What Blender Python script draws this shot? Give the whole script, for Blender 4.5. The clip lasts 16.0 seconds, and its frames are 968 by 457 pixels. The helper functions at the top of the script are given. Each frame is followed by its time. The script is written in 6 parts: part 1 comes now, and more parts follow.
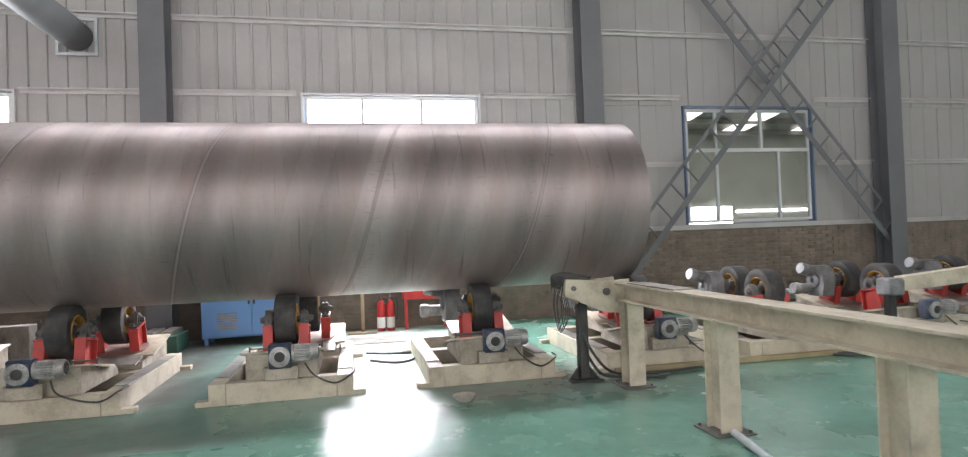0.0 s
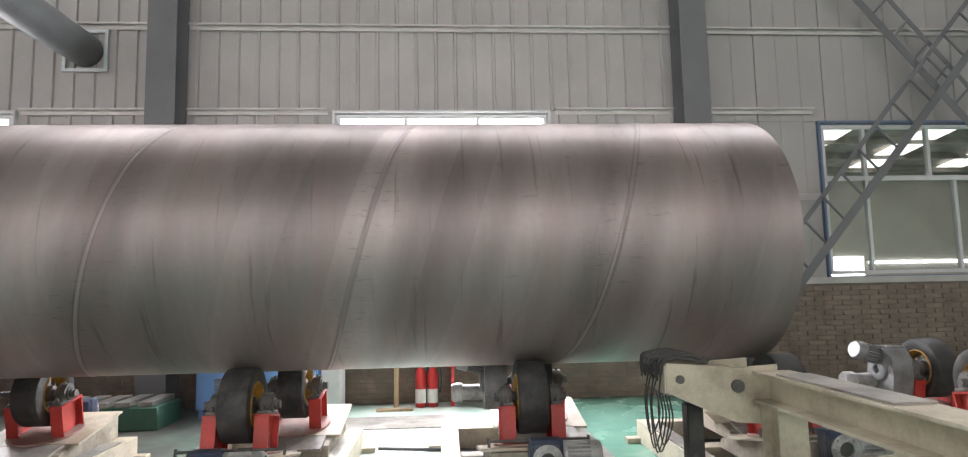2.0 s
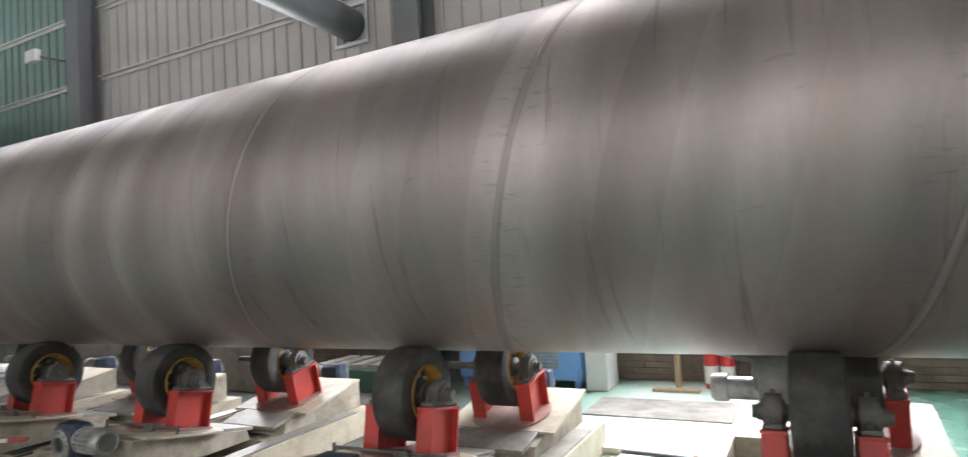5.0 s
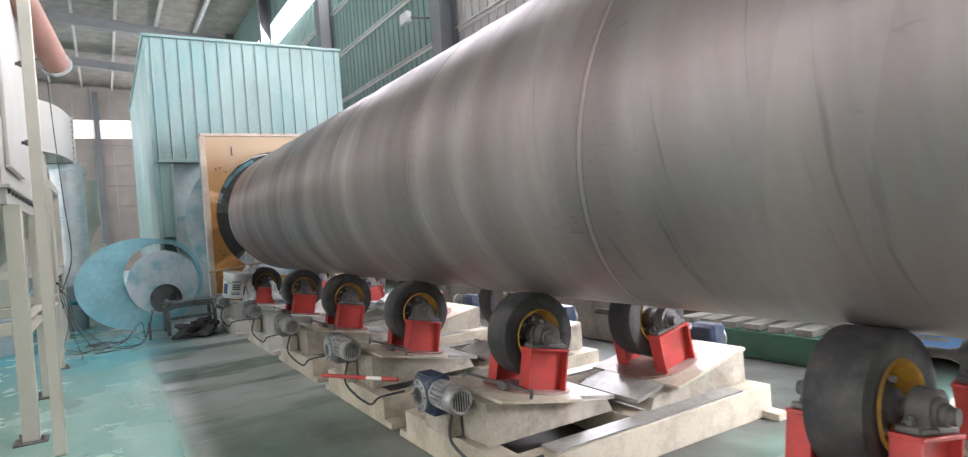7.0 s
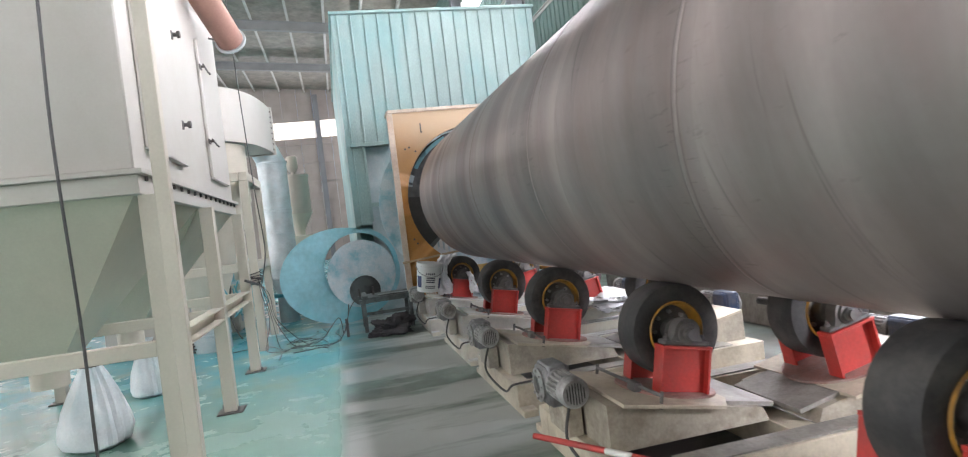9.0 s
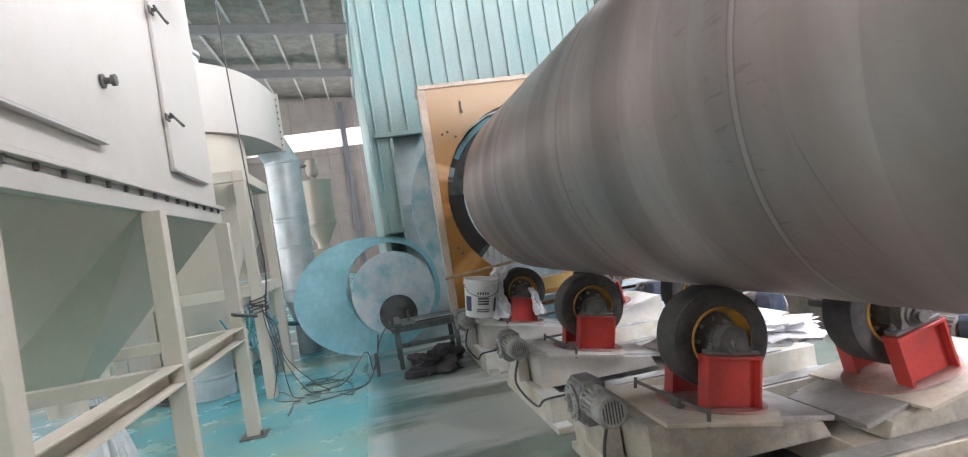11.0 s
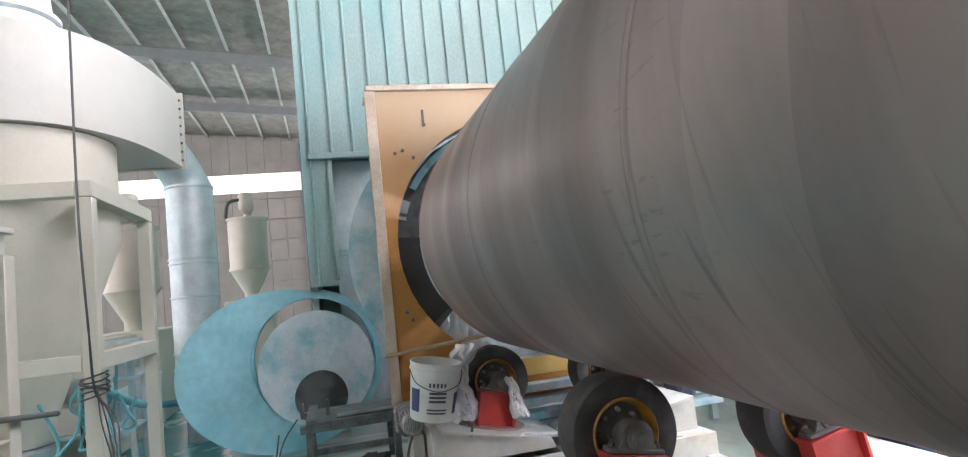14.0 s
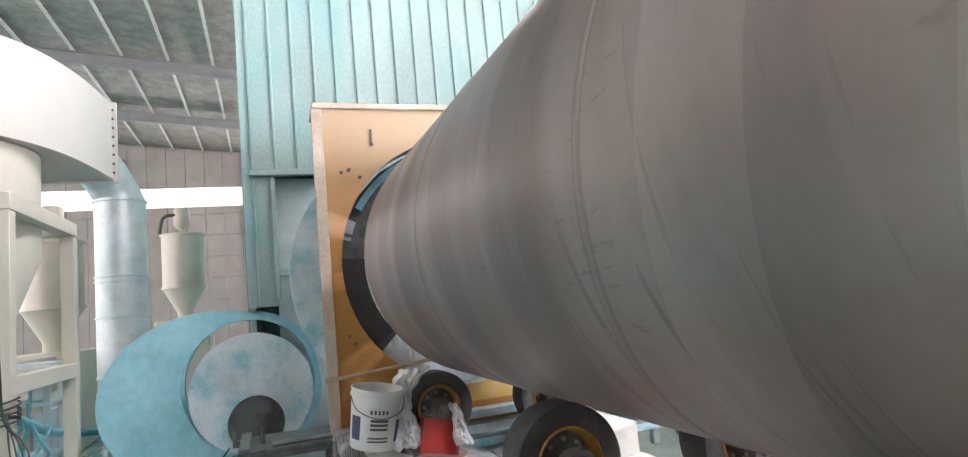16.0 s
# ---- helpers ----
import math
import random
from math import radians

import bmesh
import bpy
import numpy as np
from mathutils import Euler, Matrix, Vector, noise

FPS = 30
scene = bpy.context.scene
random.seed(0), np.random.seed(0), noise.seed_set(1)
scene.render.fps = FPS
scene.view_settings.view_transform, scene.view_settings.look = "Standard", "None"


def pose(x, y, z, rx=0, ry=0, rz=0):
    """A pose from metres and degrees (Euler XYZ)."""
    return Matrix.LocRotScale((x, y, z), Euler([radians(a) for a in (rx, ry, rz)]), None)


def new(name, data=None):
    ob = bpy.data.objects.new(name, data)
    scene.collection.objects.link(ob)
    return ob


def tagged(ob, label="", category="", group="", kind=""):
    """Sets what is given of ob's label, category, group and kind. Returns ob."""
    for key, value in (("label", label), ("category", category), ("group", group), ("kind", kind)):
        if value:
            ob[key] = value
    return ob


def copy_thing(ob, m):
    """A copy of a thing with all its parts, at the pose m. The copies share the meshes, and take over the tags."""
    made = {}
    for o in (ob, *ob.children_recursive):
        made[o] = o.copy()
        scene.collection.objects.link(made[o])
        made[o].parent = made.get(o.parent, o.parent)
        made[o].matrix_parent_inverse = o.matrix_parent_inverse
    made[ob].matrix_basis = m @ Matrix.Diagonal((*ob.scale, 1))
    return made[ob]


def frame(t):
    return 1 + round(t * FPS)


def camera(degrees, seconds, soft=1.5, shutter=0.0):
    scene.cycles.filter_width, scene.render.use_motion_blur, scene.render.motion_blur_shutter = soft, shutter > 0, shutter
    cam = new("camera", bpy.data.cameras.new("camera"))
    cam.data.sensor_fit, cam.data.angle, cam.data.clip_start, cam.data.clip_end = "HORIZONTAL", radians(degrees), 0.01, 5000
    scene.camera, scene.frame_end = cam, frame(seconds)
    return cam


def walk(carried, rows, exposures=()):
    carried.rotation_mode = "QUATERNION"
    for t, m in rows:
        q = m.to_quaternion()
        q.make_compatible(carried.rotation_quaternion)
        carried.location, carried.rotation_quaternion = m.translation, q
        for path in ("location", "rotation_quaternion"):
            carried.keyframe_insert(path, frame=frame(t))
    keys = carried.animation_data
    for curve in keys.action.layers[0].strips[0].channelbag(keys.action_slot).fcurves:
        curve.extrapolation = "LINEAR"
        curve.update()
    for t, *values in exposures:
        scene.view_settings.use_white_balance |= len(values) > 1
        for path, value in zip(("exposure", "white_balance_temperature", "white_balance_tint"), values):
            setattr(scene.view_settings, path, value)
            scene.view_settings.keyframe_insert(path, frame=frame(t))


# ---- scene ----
cam = camera(75.98, 16.0, soft=1.15, shutter=0.25)
# seconds, eye x y z, tilt, roll, heading
PATH = [
    (0, 0.541, -0.040, 1.338, 90.927, 2.126, -11.921),
    (0.5, 0.714, 0.501, 1.370, 91.647, 2.285, -9.305),
    (1, 0.851, 1.004, 1.378, 92.307, 2.162, -7.194),
    (1.5, 0.986, 1.524, 1.405, 93.992, 1.633, -5.840),
    (2, 1.213, 1.945, 1.345, 95.769, 1.143, -3.653),
    (2.5, 1.440, 2.338, 1.342, 96.210, 0.996, -2.774),
    (3, 1.668, 2.690, 1.365, 96.147, 1.141, -3.121),
    (3.5, 1.802, 2.980, 1.370, 94.999, 1.619, -5.632),
    (4, 1.879, 3.221, 1.328, 92.592, 3.174, -1.495),
    (4.5, 1.878, 3.395, 1.331, 92.527, 2.955, 12.545),
    (5, 1.780, 3.436, 1.318, 92.760, 3.538, 27.512),
    (5.2, 1.703, 3.474, 1.315, 91.848, 3.899, 31.155),
    (7.3, 0.776, 4.183, 1.308, 89.151, 4.286, 60.971),
    (7.5, 0.631, 4.232, 1.295, 88.952, 4.319, 62.146),
    (8, 0.263, 4.355, 1.273, 88.508, 4.640, 66.071),
    (8.5, -0.146, 4.493, 1.308, 89.113, 5.216, 73.008),
    (9, -0.621, 4.563, 1.307, 89.237, 6.852, 76.607),
    (9.5, -1.133, 4.603, 1.284, 89.147, 8.193, 77.406),
    (10, -1.603, 4.589, 1.287, 89.510, 9.161, 79.888),
    (10.2, -1.781, 4.580, 1.298, 89.655, 9.526, 79.534),
    (12.3, -3.530, 4.857, 1.305, 92.023, 7.143, 80.989),
    (12.5, -3.665, 4.870, 1.327, 92.343, 6.840, 81.726),
    (13, -3.943, 4.866, 1.330, 94.247, 5.966, 79.466),
    (13.5, -4.180, 4.942, 1.316, 94.558, 5.984, 76.162),
    (14, -4.337, 5.003, 1.323, 95.030, 5.988, 75.869),
    (14.5, -4.381, 5.008, 1.349, 95.260, 6.332, 76.307),
    (15, -4.378, 5.016, 1.341, 95.189, 6.516, 73.291),
    (15.5, -4.381, 5.023, 1.352, 95.571, 6.111, 71.190),
    (16, -4.376, 5.010, 1.345, 96.428, 5.326, 70.806),
]
EXPOSURES = [(0.0, -0.16, 6450, 19), (1.2, -0.20, 6480, 18), (2.5, -0.37, 6600, 17), (3.5, -0.28, 6450, 17), (5.2, -0.33, 6450, 15), (7.3, 0.22, 6300, 19), (10.2, 0.22, 6400, 19), (12.5, 0.22, 6330, 18), (13.8, 0.28, 6330, 19), (14.5, 0.29, 6360, 19), (15.3, 0.42, 6480, 20), (16.0, 0.5, 6500, 20)]
walk(cam, [(t, pose(x, y, z, rx, ry, rz)) for t, x, y, z, rx, ry, rz in PATH], EXPOSURES)

# ---- light ----
world = bpy.data.worlds.new("sky")
scene.world = world
world.use_nodes = True
_n = world.node_tree.nodes
_sky = _n.new("ShaderNodeTexSky")
_sky.sky_type, _sky.sun_disc = "NISHITA", False
_sky.sun_elevation, _sky.sun_rotation = radians(48), radians(20)
world.node_tree.links.new(_sky.outputs[0], _n["Background"].inputs[0])
_n["Background"].inputs[1].default_value = 0.12


def area(name, x, y, z, rx, ry, rz, sx, sy, watts, colour=(1, 1, 1)):
    lamp = bpy.data.lights.new(name, "AREA")
    lamp.shape, lamp.size, lamp.size_y, lamp.energy, lamp.color = "RECTANGLE", sx, sy, watts, colour
    ob = new(name, lamp)
    ob.matrix_basis = pose(x, y, z, rx, ry, rz)
    return ob


PIPE_Y, PIPE_Z, PIPE_R = 6.545, 1.694, 0.884
WALL = 9.74
# daylight in the windows and the high window bands, plus added south fill
for wx0, wx1, watts in ((-0.17, 2.62, 490), (-6.9, -4.0, 100)):
    area("window_light", (wx0 + wx1) / 2, WALL - 0.12, 2.5, -90, 0, 0, wx1 - wx0, 2.1, watts, (0.95, 0.98, 1.0))
area("clerestory_light_north", -14, WALL - 0.12, 8.5, -58, 0, 0, 50, 1.0, 4100, (0.97, 0.99, 1.0))
# added fill along the unseen south side, high up
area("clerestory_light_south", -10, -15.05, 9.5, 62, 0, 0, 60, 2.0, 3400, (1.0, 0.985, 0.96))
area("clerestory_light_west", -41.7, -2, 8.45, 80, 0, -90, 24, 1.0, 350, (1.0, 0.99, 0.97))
# added low fill for the aisle side, no known windows there
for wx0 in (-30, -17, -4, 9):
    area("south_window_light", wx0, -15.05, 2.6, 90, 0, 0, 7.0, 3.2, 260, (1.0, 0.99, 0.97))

# ---- materials ----
def material(name, colour, rough=0.6, metal=0.0, vary=0.12, scale=3.0, bump=0.05, grain=60.0, dirt=None, dirt_amount=0.5,
             dirt_scale=1.2, coat=0.0, stretch=(1, 1, 1), random_value=0.0, spec=0.5):
    """Paint or metal with two scales of variation, a dirt layer and fine relief."""
    m = bpy.data.materials.new(name)
    m.use_nodes = True
    n, l = m.node_tree.nodes, m.node_tree.links
    b = n["Principled BSDF"]
    tc = n.new("ShaderNodeTexCoord")
    mp = n.new("ShaderNodeMapping")
    mp.inputs["Scale"].default_value = stretch
    geo = n.new("ShaderNodeNewGeometry")
    l.new(geo.outputs["Position"], mp.inputs[0])
    big = n.new("ShaderNodeTexNoise")
    big.inputs["Scale"].default_value, big.inputs["Detail"].default_value = scale, 6
    fine = n.new("ShaderNodeTexNoise")
    fine.inputs["Scale"].default_value, fine.inputs["Detail"].default_value = grain, 4
    l.new(mp.outputs[0], big.inputs[0])
    l.new(mp.outputs[0], fine.inputs[0])
    add = n.new("ShaderNodeMath")
    add.operation = "MULTIPLY_ADD"
    l.new(fine.outputs[0], add.inputs[0])
    add.inputs[1].default_value = 0.45
    l.new(big.outputs[0], add.inputs[2])
    ramp = n.new("ShaderNodeMapRange")
    ramp.inputs["From Min"].default_value, ramp.inputs["From Max"].default_value = 0.45, 1.0
    ramp.inputs["To Min"].default_value, ramp.inputs["To Max"].default_value = 1 - vary * 1.6, 1 + vary
    l.new(add.outputs[0], ramp.inputs[0])
    last = ramp.outputs[0]
    if random_value:
        info = n.new("ShaderNodeObjectInfo")
        r2 = n.new("ShaderNodeMapRange")
        r2.inputs["To Min"].default_value, r2.inputs["To Max"].default_value = 1 - random_value, 1 + random_value
        l.new(info.outputs["Random"], r2.inputs[0])
        mul = n.new("ShaderNodeMath")
        mul.operation = "MULTIPLY"
        l.new(last, mul.inputs[0])
        l.new(r2.outputs[0], mul.inputs[1])
        last = mul.outputs[0]
    sc = n.new("ShaderNodeVectorMath")
    sc.operation = "SCALE"
    sc.inputs[0].default_value = colour
    l.new(last, sc.inputs["Scale"])
    out = sc.outputs[0]
    if dirt:
        dn = n.new("ShaderNodeTexNoise")
        dn.inputs["Scale"].default_value, dn.inputs["Detail"].default_value = dirt_scale, 8
        dn.inputs["Roughness"].default_value = 0.68
        l.new(mp.outputs[0], dn.inputs[0])
        dr = n.new("ShaderNodeMapRange")
        dr.inputs["From Min"].default_value, dr.inputs["From Max"].default_value = 0.45, 0.72
        dr.inputs["To Max"].default_value = dirt_amount
        l.new(dn.outputs[0], dr.inputs[0])
        mix = n.new("ShaderNodeMix")
        mix.data_type = "RGBA"
        l.new(dr.outputs[0], mix.inputs["Factor"])
        l.new(out, mix.inputs["A"])
        mix.inputs["B"].default_value = (*dirt, 1)
        out = mix.outputs["Result"]
    l.new(out, b.inputs["Base Color"])
    rr = n.new("ShaderNodeMapRange")
    rr.inputs["To Min"].default_value, rr.inputs["To Max"].default_value = max(rough - 0.12, 0.03), min(rough + 0.12, 1)
    l.new(big.outputs[0], rr.inputs[0])
    l.new(rr.outputs[0], b.inputs["Roughness"])
    b.inputs["Metallic"].default_value = metal
    b.inputs["Specular IOR Level"].default_value = spec
    b.inputs["Coat Weight"].default_value = coat
    if bump:
        bp = n.new("ShaderNodeBump")
        bp.inputs["Strength"].default_value, bp.inputs["Distance"].default_value = bump, 0.01
        l.new(add.outputs[0], bp.inputs["Height"])
        l.new(bp.outputs[0], b.inputs["Normal"])
    return m


def glow(name, colour, strength):
    m = bpy.data.materials.new(name)
    m.use_nodes = True
    b = m.node_tree.nodes["Principled BSDF"]
    b.inputs["Base Color"].default_value = (*colour, 1)
    b.inputs["Emission Color"].default_value = (*colour, 1)
    b.inputs["Emission Strength"].default_value = strength
    return m


def glass_material():
    m = bpy.data.materials.new("window_glass")
    m.use_nodes = True
    n, l = m.node_tree.nodes, m.node_tree.links
    n.remove(n["Principled BSDF"])
    t, g, mx = (n.new("ShaderNode" + k) for k in ("BsdfTransparent", "BsdfGlossy", "MixShader"))
    t.inputs[0].default_value = (0.9, 0.93, 0.92, 1)
    g.inputs["Roughness"].default_value = 0.02
    mx.inputs[0].default_value = 0.05
    l.new(t.outputs[0], mx.inputs[1]); l.new(g.outputs[0], mx.inputs[2])
    l.new(mx.outputs[0], n["Material Output"].inputs[0])
    return m


def steel_pipe_material():
    """Blasted brown-grey steel: helical bands along the strip, rust streaks and scratches."""
    m = material("blasted_steel", (0.312, 0.268, 0.260), rough=0.5, metal=0.5, vary=0.06, scale=1.3, grain=24, bump=0.02, spec=0.4)
    n, l = m.node_tree.nodes, m.node_tree.links
    b = n["Principled BSDF"]
    tc = n.new("ShaderNodeTexCoord")
    uv = tc.outputs["UV"]
    src = b.inputs["Base Color"].links[0].from_socket

    # straight round the pipe: the helix taken out of the strip coordinate
    suv = n.new("ShaderNodeSeparateXYZ")
    l.new(uv, suv.inputs[0])
    un = n.new("ShaderNodeMath")
    un.operation = "MULTIPLY_ADD"
    l.new(suv.outputs[1], un.inputs[0])
    un.inputs[1].default_value = 1.57 / (2 * math.pi * 0.884)
    l.new(suv.outputs[0], un.inputs[2])
    cuv = n.new("ShaderNodeCombineXYZ")
    l.new(un.outputs[0], cuv.inputs[0]); l.new(suv.outputs[1], cuv.inputs[1])

    def streak(sx, sy, detail, lo, hi, to, rough=0.6, ring=False):
        mp = n.new("ShaderNodeMapping")
        mp.inputs["Scale"].default_value = (sx, sy, 1)
        l.new(cuv.outputs[0] if ring else uv, mp.inputs[0])
        nz = n.new("ShaderNodeTexNoise")
        nz.inputs["Scale"].default_value, nz.inputs["Detail"].default_value, nz.inputs["Roughness"].default_value = 1.0, detail, rough
        l.new(mp.outputs[0], nz.inputs[0])
        r = n.new("ShaderNodeMapRange")
        r.inputs["From Min"].default_value, r.inputs["From Max"].default_value = lo, hi
        r.inputs["To Min"].default_value, r.inputs["To Max"].default_value = to
        l.new(nz.outputs[0], r.inputs[0])
        return r.outputs[0]

    def times(a, c):
        k = n.new("ShaderNodeMath")
        k.operation = "MULTIPLY"
        l.new(a, k.inputs[0]); l.new(c, k.inputs[1])
        return k.outputs[0]

    bands = streak(2.1, 0.22, 1, 0.41, 0.60, (0.76, 1.17), 0.3)
    cell = n.new("ShaderNodeTexVoronoi")
    cell.voronoi_dimensions = "1D"
    cell.inputs["Scale"].default_value = 3.4
    l.new(suv.outputs[0], cell.inputs["W"])
    cell_rgb = n.new("ShaderNodeSeparateXYZ")
    l.new(cell.outputs["Color"], cell_rgb.inputs[0])
    step = n.new("ShaderNodeMapRange")
    step.inputs["To Min"].default_value, step.inputs["To Max"].default_value = 0.885, 1.085
    l.new(cell_rgb.outputs[0], step.inputs[0])
    bands = times(bands, step.outputs[0])
    streaks = streak(8, 1.0, 5, 0.3, 0.7, (0.90, 1.08), ring=True)
    lines = streak(20, 0.9, 4, 0.61, 0.69, (1.0, 0.70), ring=True)
    dots = streak(5, 14, 4, 0.66, 0.72, (1.0, 0.82))
    # ticks beside the weld, and the bead's shadow line painted dark
    near = n.new("ShaderNodeMath")
    near.operation = "ADD"
    near.inputs[1].default_value = -0.74
    l.new(suv.outputs[0], near.inputs[0])
    pp = n.new("ShaderNodeMath")
    pp.operation = "PINGPONG"
    pp.inputs[1].default_value = 0.785
    l.new(near.outputs[0], pp.inputs[0])

    def band(a, c, lo, hi):
        r = n.new("ShaderNodeMapRange")
        r.inputs["From Min"].default_value, r.inputs["From Max"].default_value = a, c
        r.inputs["To Min"].default_value, r.inputs["To Max"].default_value = lo, hi
        l.new(pp.outputs[0], r.inputs[0])
        return r.outputs[0]
    tick = streak(8, 46, 3, 0.60, 0.67, (0.0, 0.22))
    tick = times(tick, band(0.10, 0.22, 1.0, 0.0))
    inv = n.new("ShaderNodeMath")
    inv.operation = "SUBTRACT"
    inv.inputs[0].default_value = 1.0
    l.new(tick, inv.inputs[1])
    f = times(times(times(bands, streaks), times(lines, dots)), times(inv.outputs[0], band(0.010, 0.026, 0.62, 1.0)))
    sc = n.new("ShaderNodeVectorMath")
    sc.operation = "SCALE"
    l.new(src, sc.inputs[0]); l.new(f, sc.inputs["Scale"])
    rust = streak(3, 0.8, 6, 0.45, 0.72, (0.0, 0.5), ring=True)
    mix = n.new("ShaderNodeMix")
    mix.data_type = "RGBA"
    l.new(rust, mix.inputs["Factor"]); l.new(sc.outputs[0], mix.inputs["A"])
    mix.inputs["B"].default_value = (0.30, 0.215, 0.20, 1)
    l.new(mix.outputs["Result"], b.inputs["Base Color"])
    r = streak(3, 0.6, 4, 0.3, 0.7, (0.37, 0.50))
    l.new(r, b.inputs["Roughness"])
    return m


def powdered(m, colour, z0, z1, amount):
    """Powder film thickening between two heights; the lit upper part is painted with it."""
    n, l = m.node_tree.nodes, m.node_tree.links
    b = n["Principled BSDF"]
    src = b.inputs["Base Color"].links[0].from_socket
    geo = n.new("ShaderNodeNewGeometry")
    pos, nz, r, k, x = (n.new("ShaderNode" + q) for q in ("SeparateXYZ", "TexNoise", "MapRange", "Math", "Mix"))
    nz.inputs["Scale"].default_value, nz.inputs["Detail"].default_value = 1.6, 7
    l.new(geo.outputs["Position"], pos.inputs[0]); l.new(geo.outputs["Position"], nz.inputs[0])
    k.operation = "MULTIPLY_ADD"
    k.inputs[1].default_value = 0.9
    l.new(nz.outputs[0], k.inputs[0]); l.new(pos.outputs[2], k.inputs[2])
    r.inputs["From Min"].default_value, r.inputs["From Max"].default_value, r.inputs["To Max"].default_value = z0 + 0.45, z1 + 0.45, amount
    l.new(k.outputs[0], r.inputs[0])
    x.data_type = "RGBA"
    l.new(r.outputs[0], x.inputs["Factor"]); l.new(src, x.inputs["A"])
    x.inputs["B"].default_value = (*colour, 1)
    l.new(x.outputs["Result"], b.inputs["Base Color"])


def floor_material():
    """Green epoxy paint, glossy, worn and dusty along the conveyor; glare and shade painted in."""
    m = material("green_epoxy", (0.150, 0.335, 0.260), rough=0.24, vary=0.22, scale=0.7, grain=9, bump=0.012, coat=0.0)
    n, l = m.node_tree.nodes, m.node_tree.links
    b = n["Principled BSDF"]
    src = b.inputs["Base Color"].links[0].from_socket
    geo = n.new("ShaderNodeNewGeometry")
    sep = n.new("ShaderNodeSeparateXYZ")
    l.new(geo.outputs["Position"], sep.inputs[0])

    def noise_node(scale, detail, stretch=(1, 1, 1)):
        mp = n.new("ShaderNodeMapping")
        mp.inputs["Scale"].default_value = stretch
        l.new(geo.outputs["Position"], mp.inputs[0])
        nz = n.new("ShaderNodeTexNoise")
        nz.inputs["Scale"].default_value, nz.inputs["Detail"].default_value, nz.inputs["Roughness"].default_value = scale, detail, 0.62
        l.new(mp.outputs[0], nz.inputs[0])
        return nz.outputs[0]

    def rng(sock, a, c, lo=0.0, hi=1.0):
        r = n.new("ShaderNodeMapRange")
        r.inputs["From Min"].default_value, r.inputs["From Max"].default_value = a, c
        r.inputs["To Min"].default_value, r.inputs["To Max"].default_value = lo, hi
        l.new(sock, r.inputs[0])
        return r.outputs[0]

    def op(kind, a, c):
        k = n.new("ShaderNodeMath")
        k.operation = kind
        for i, s in enumerate((a, c)):
            if isinstance(s, float):
                k.inputs[i].default_value = s
            else:
                l.new(s, k.inputs[i])
        return k.outputs[0]

    def blend(fac, a, colour):
        x = n.new("ShaderNodeMix")
        x.data_type = "RGBA"
        l.new(fac, x.inputs["Factor"]); l.new(a, x.inputs["A"])
        x.inputs["B"].default_value = (*colour, 1)
        return x.outputs["Result"]

    big = noise_node(0.55, 7)
    # steel dust and painted shade along the conveyor, west of the first free bay
    # straight shadow edge near y 4.45 put into the strip
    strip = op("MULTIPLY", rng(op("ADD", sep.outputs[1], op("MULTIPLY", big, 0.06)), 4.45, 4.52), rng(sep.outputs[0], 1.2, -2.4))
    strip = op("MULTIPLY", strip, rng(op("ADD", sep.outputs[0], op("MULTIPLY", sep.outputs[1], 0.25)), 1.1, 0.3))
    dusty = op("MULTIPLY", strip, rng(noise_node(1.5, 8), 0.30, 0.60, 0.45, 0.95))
    c = blend(op("MULTIPLY", rng(noise_node(0.9, 8, (1, 1.6, 1)), 0.5, 0.75), 0.35), src, (0.30, 0.46, 0.38))
    # floor paler to the west, the white cabinet's reflection put into its colour
    pale = op("MULTIPLY", rng(sep.outputs[0], -1.0, -4.0), rng(noise_node(0.8, 7), 0.3, 0.6, 0.25, 0.8))
    c = blend(pale, c, (0.29, 0.43, 0.385))
    # pale worn floor with painted window glare, between the line and the daylight window
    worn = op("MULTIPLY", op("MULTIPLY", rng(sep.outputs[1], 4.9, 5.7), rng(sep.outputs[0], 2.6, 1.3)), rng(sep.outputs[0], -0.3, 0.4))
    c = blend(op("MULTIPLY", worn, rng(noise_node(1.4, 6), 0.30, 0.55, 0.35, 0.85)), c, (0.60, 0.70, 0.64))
    # grey steel dust trodden round the line's end, with pipe shadow painted in
    trod_shade = op("MULTIPLY", op("MULTIPLY", rng(sep.outputs[1], 4.5, 5.3), rng(sep.outputs[1], 6.4, 5.6)), op("MULTIPLY", rng(sep.outputs[0], 0.9, 1.6), rng(sep.outputs[0], 3.6, 2.8)))
    c = blend(op("MULTIPLY", trod_shade, rng(noise_node(1.8, 7), 0.34, 0.56, 0.1, 0.9)), c, (0.19, 0.20, 0.18))
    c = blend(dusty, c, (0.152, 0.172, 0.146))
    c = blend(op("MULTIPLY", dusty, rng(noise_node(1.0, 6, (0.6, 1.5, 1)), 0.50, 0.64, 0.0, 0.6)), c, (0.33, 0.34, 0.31))
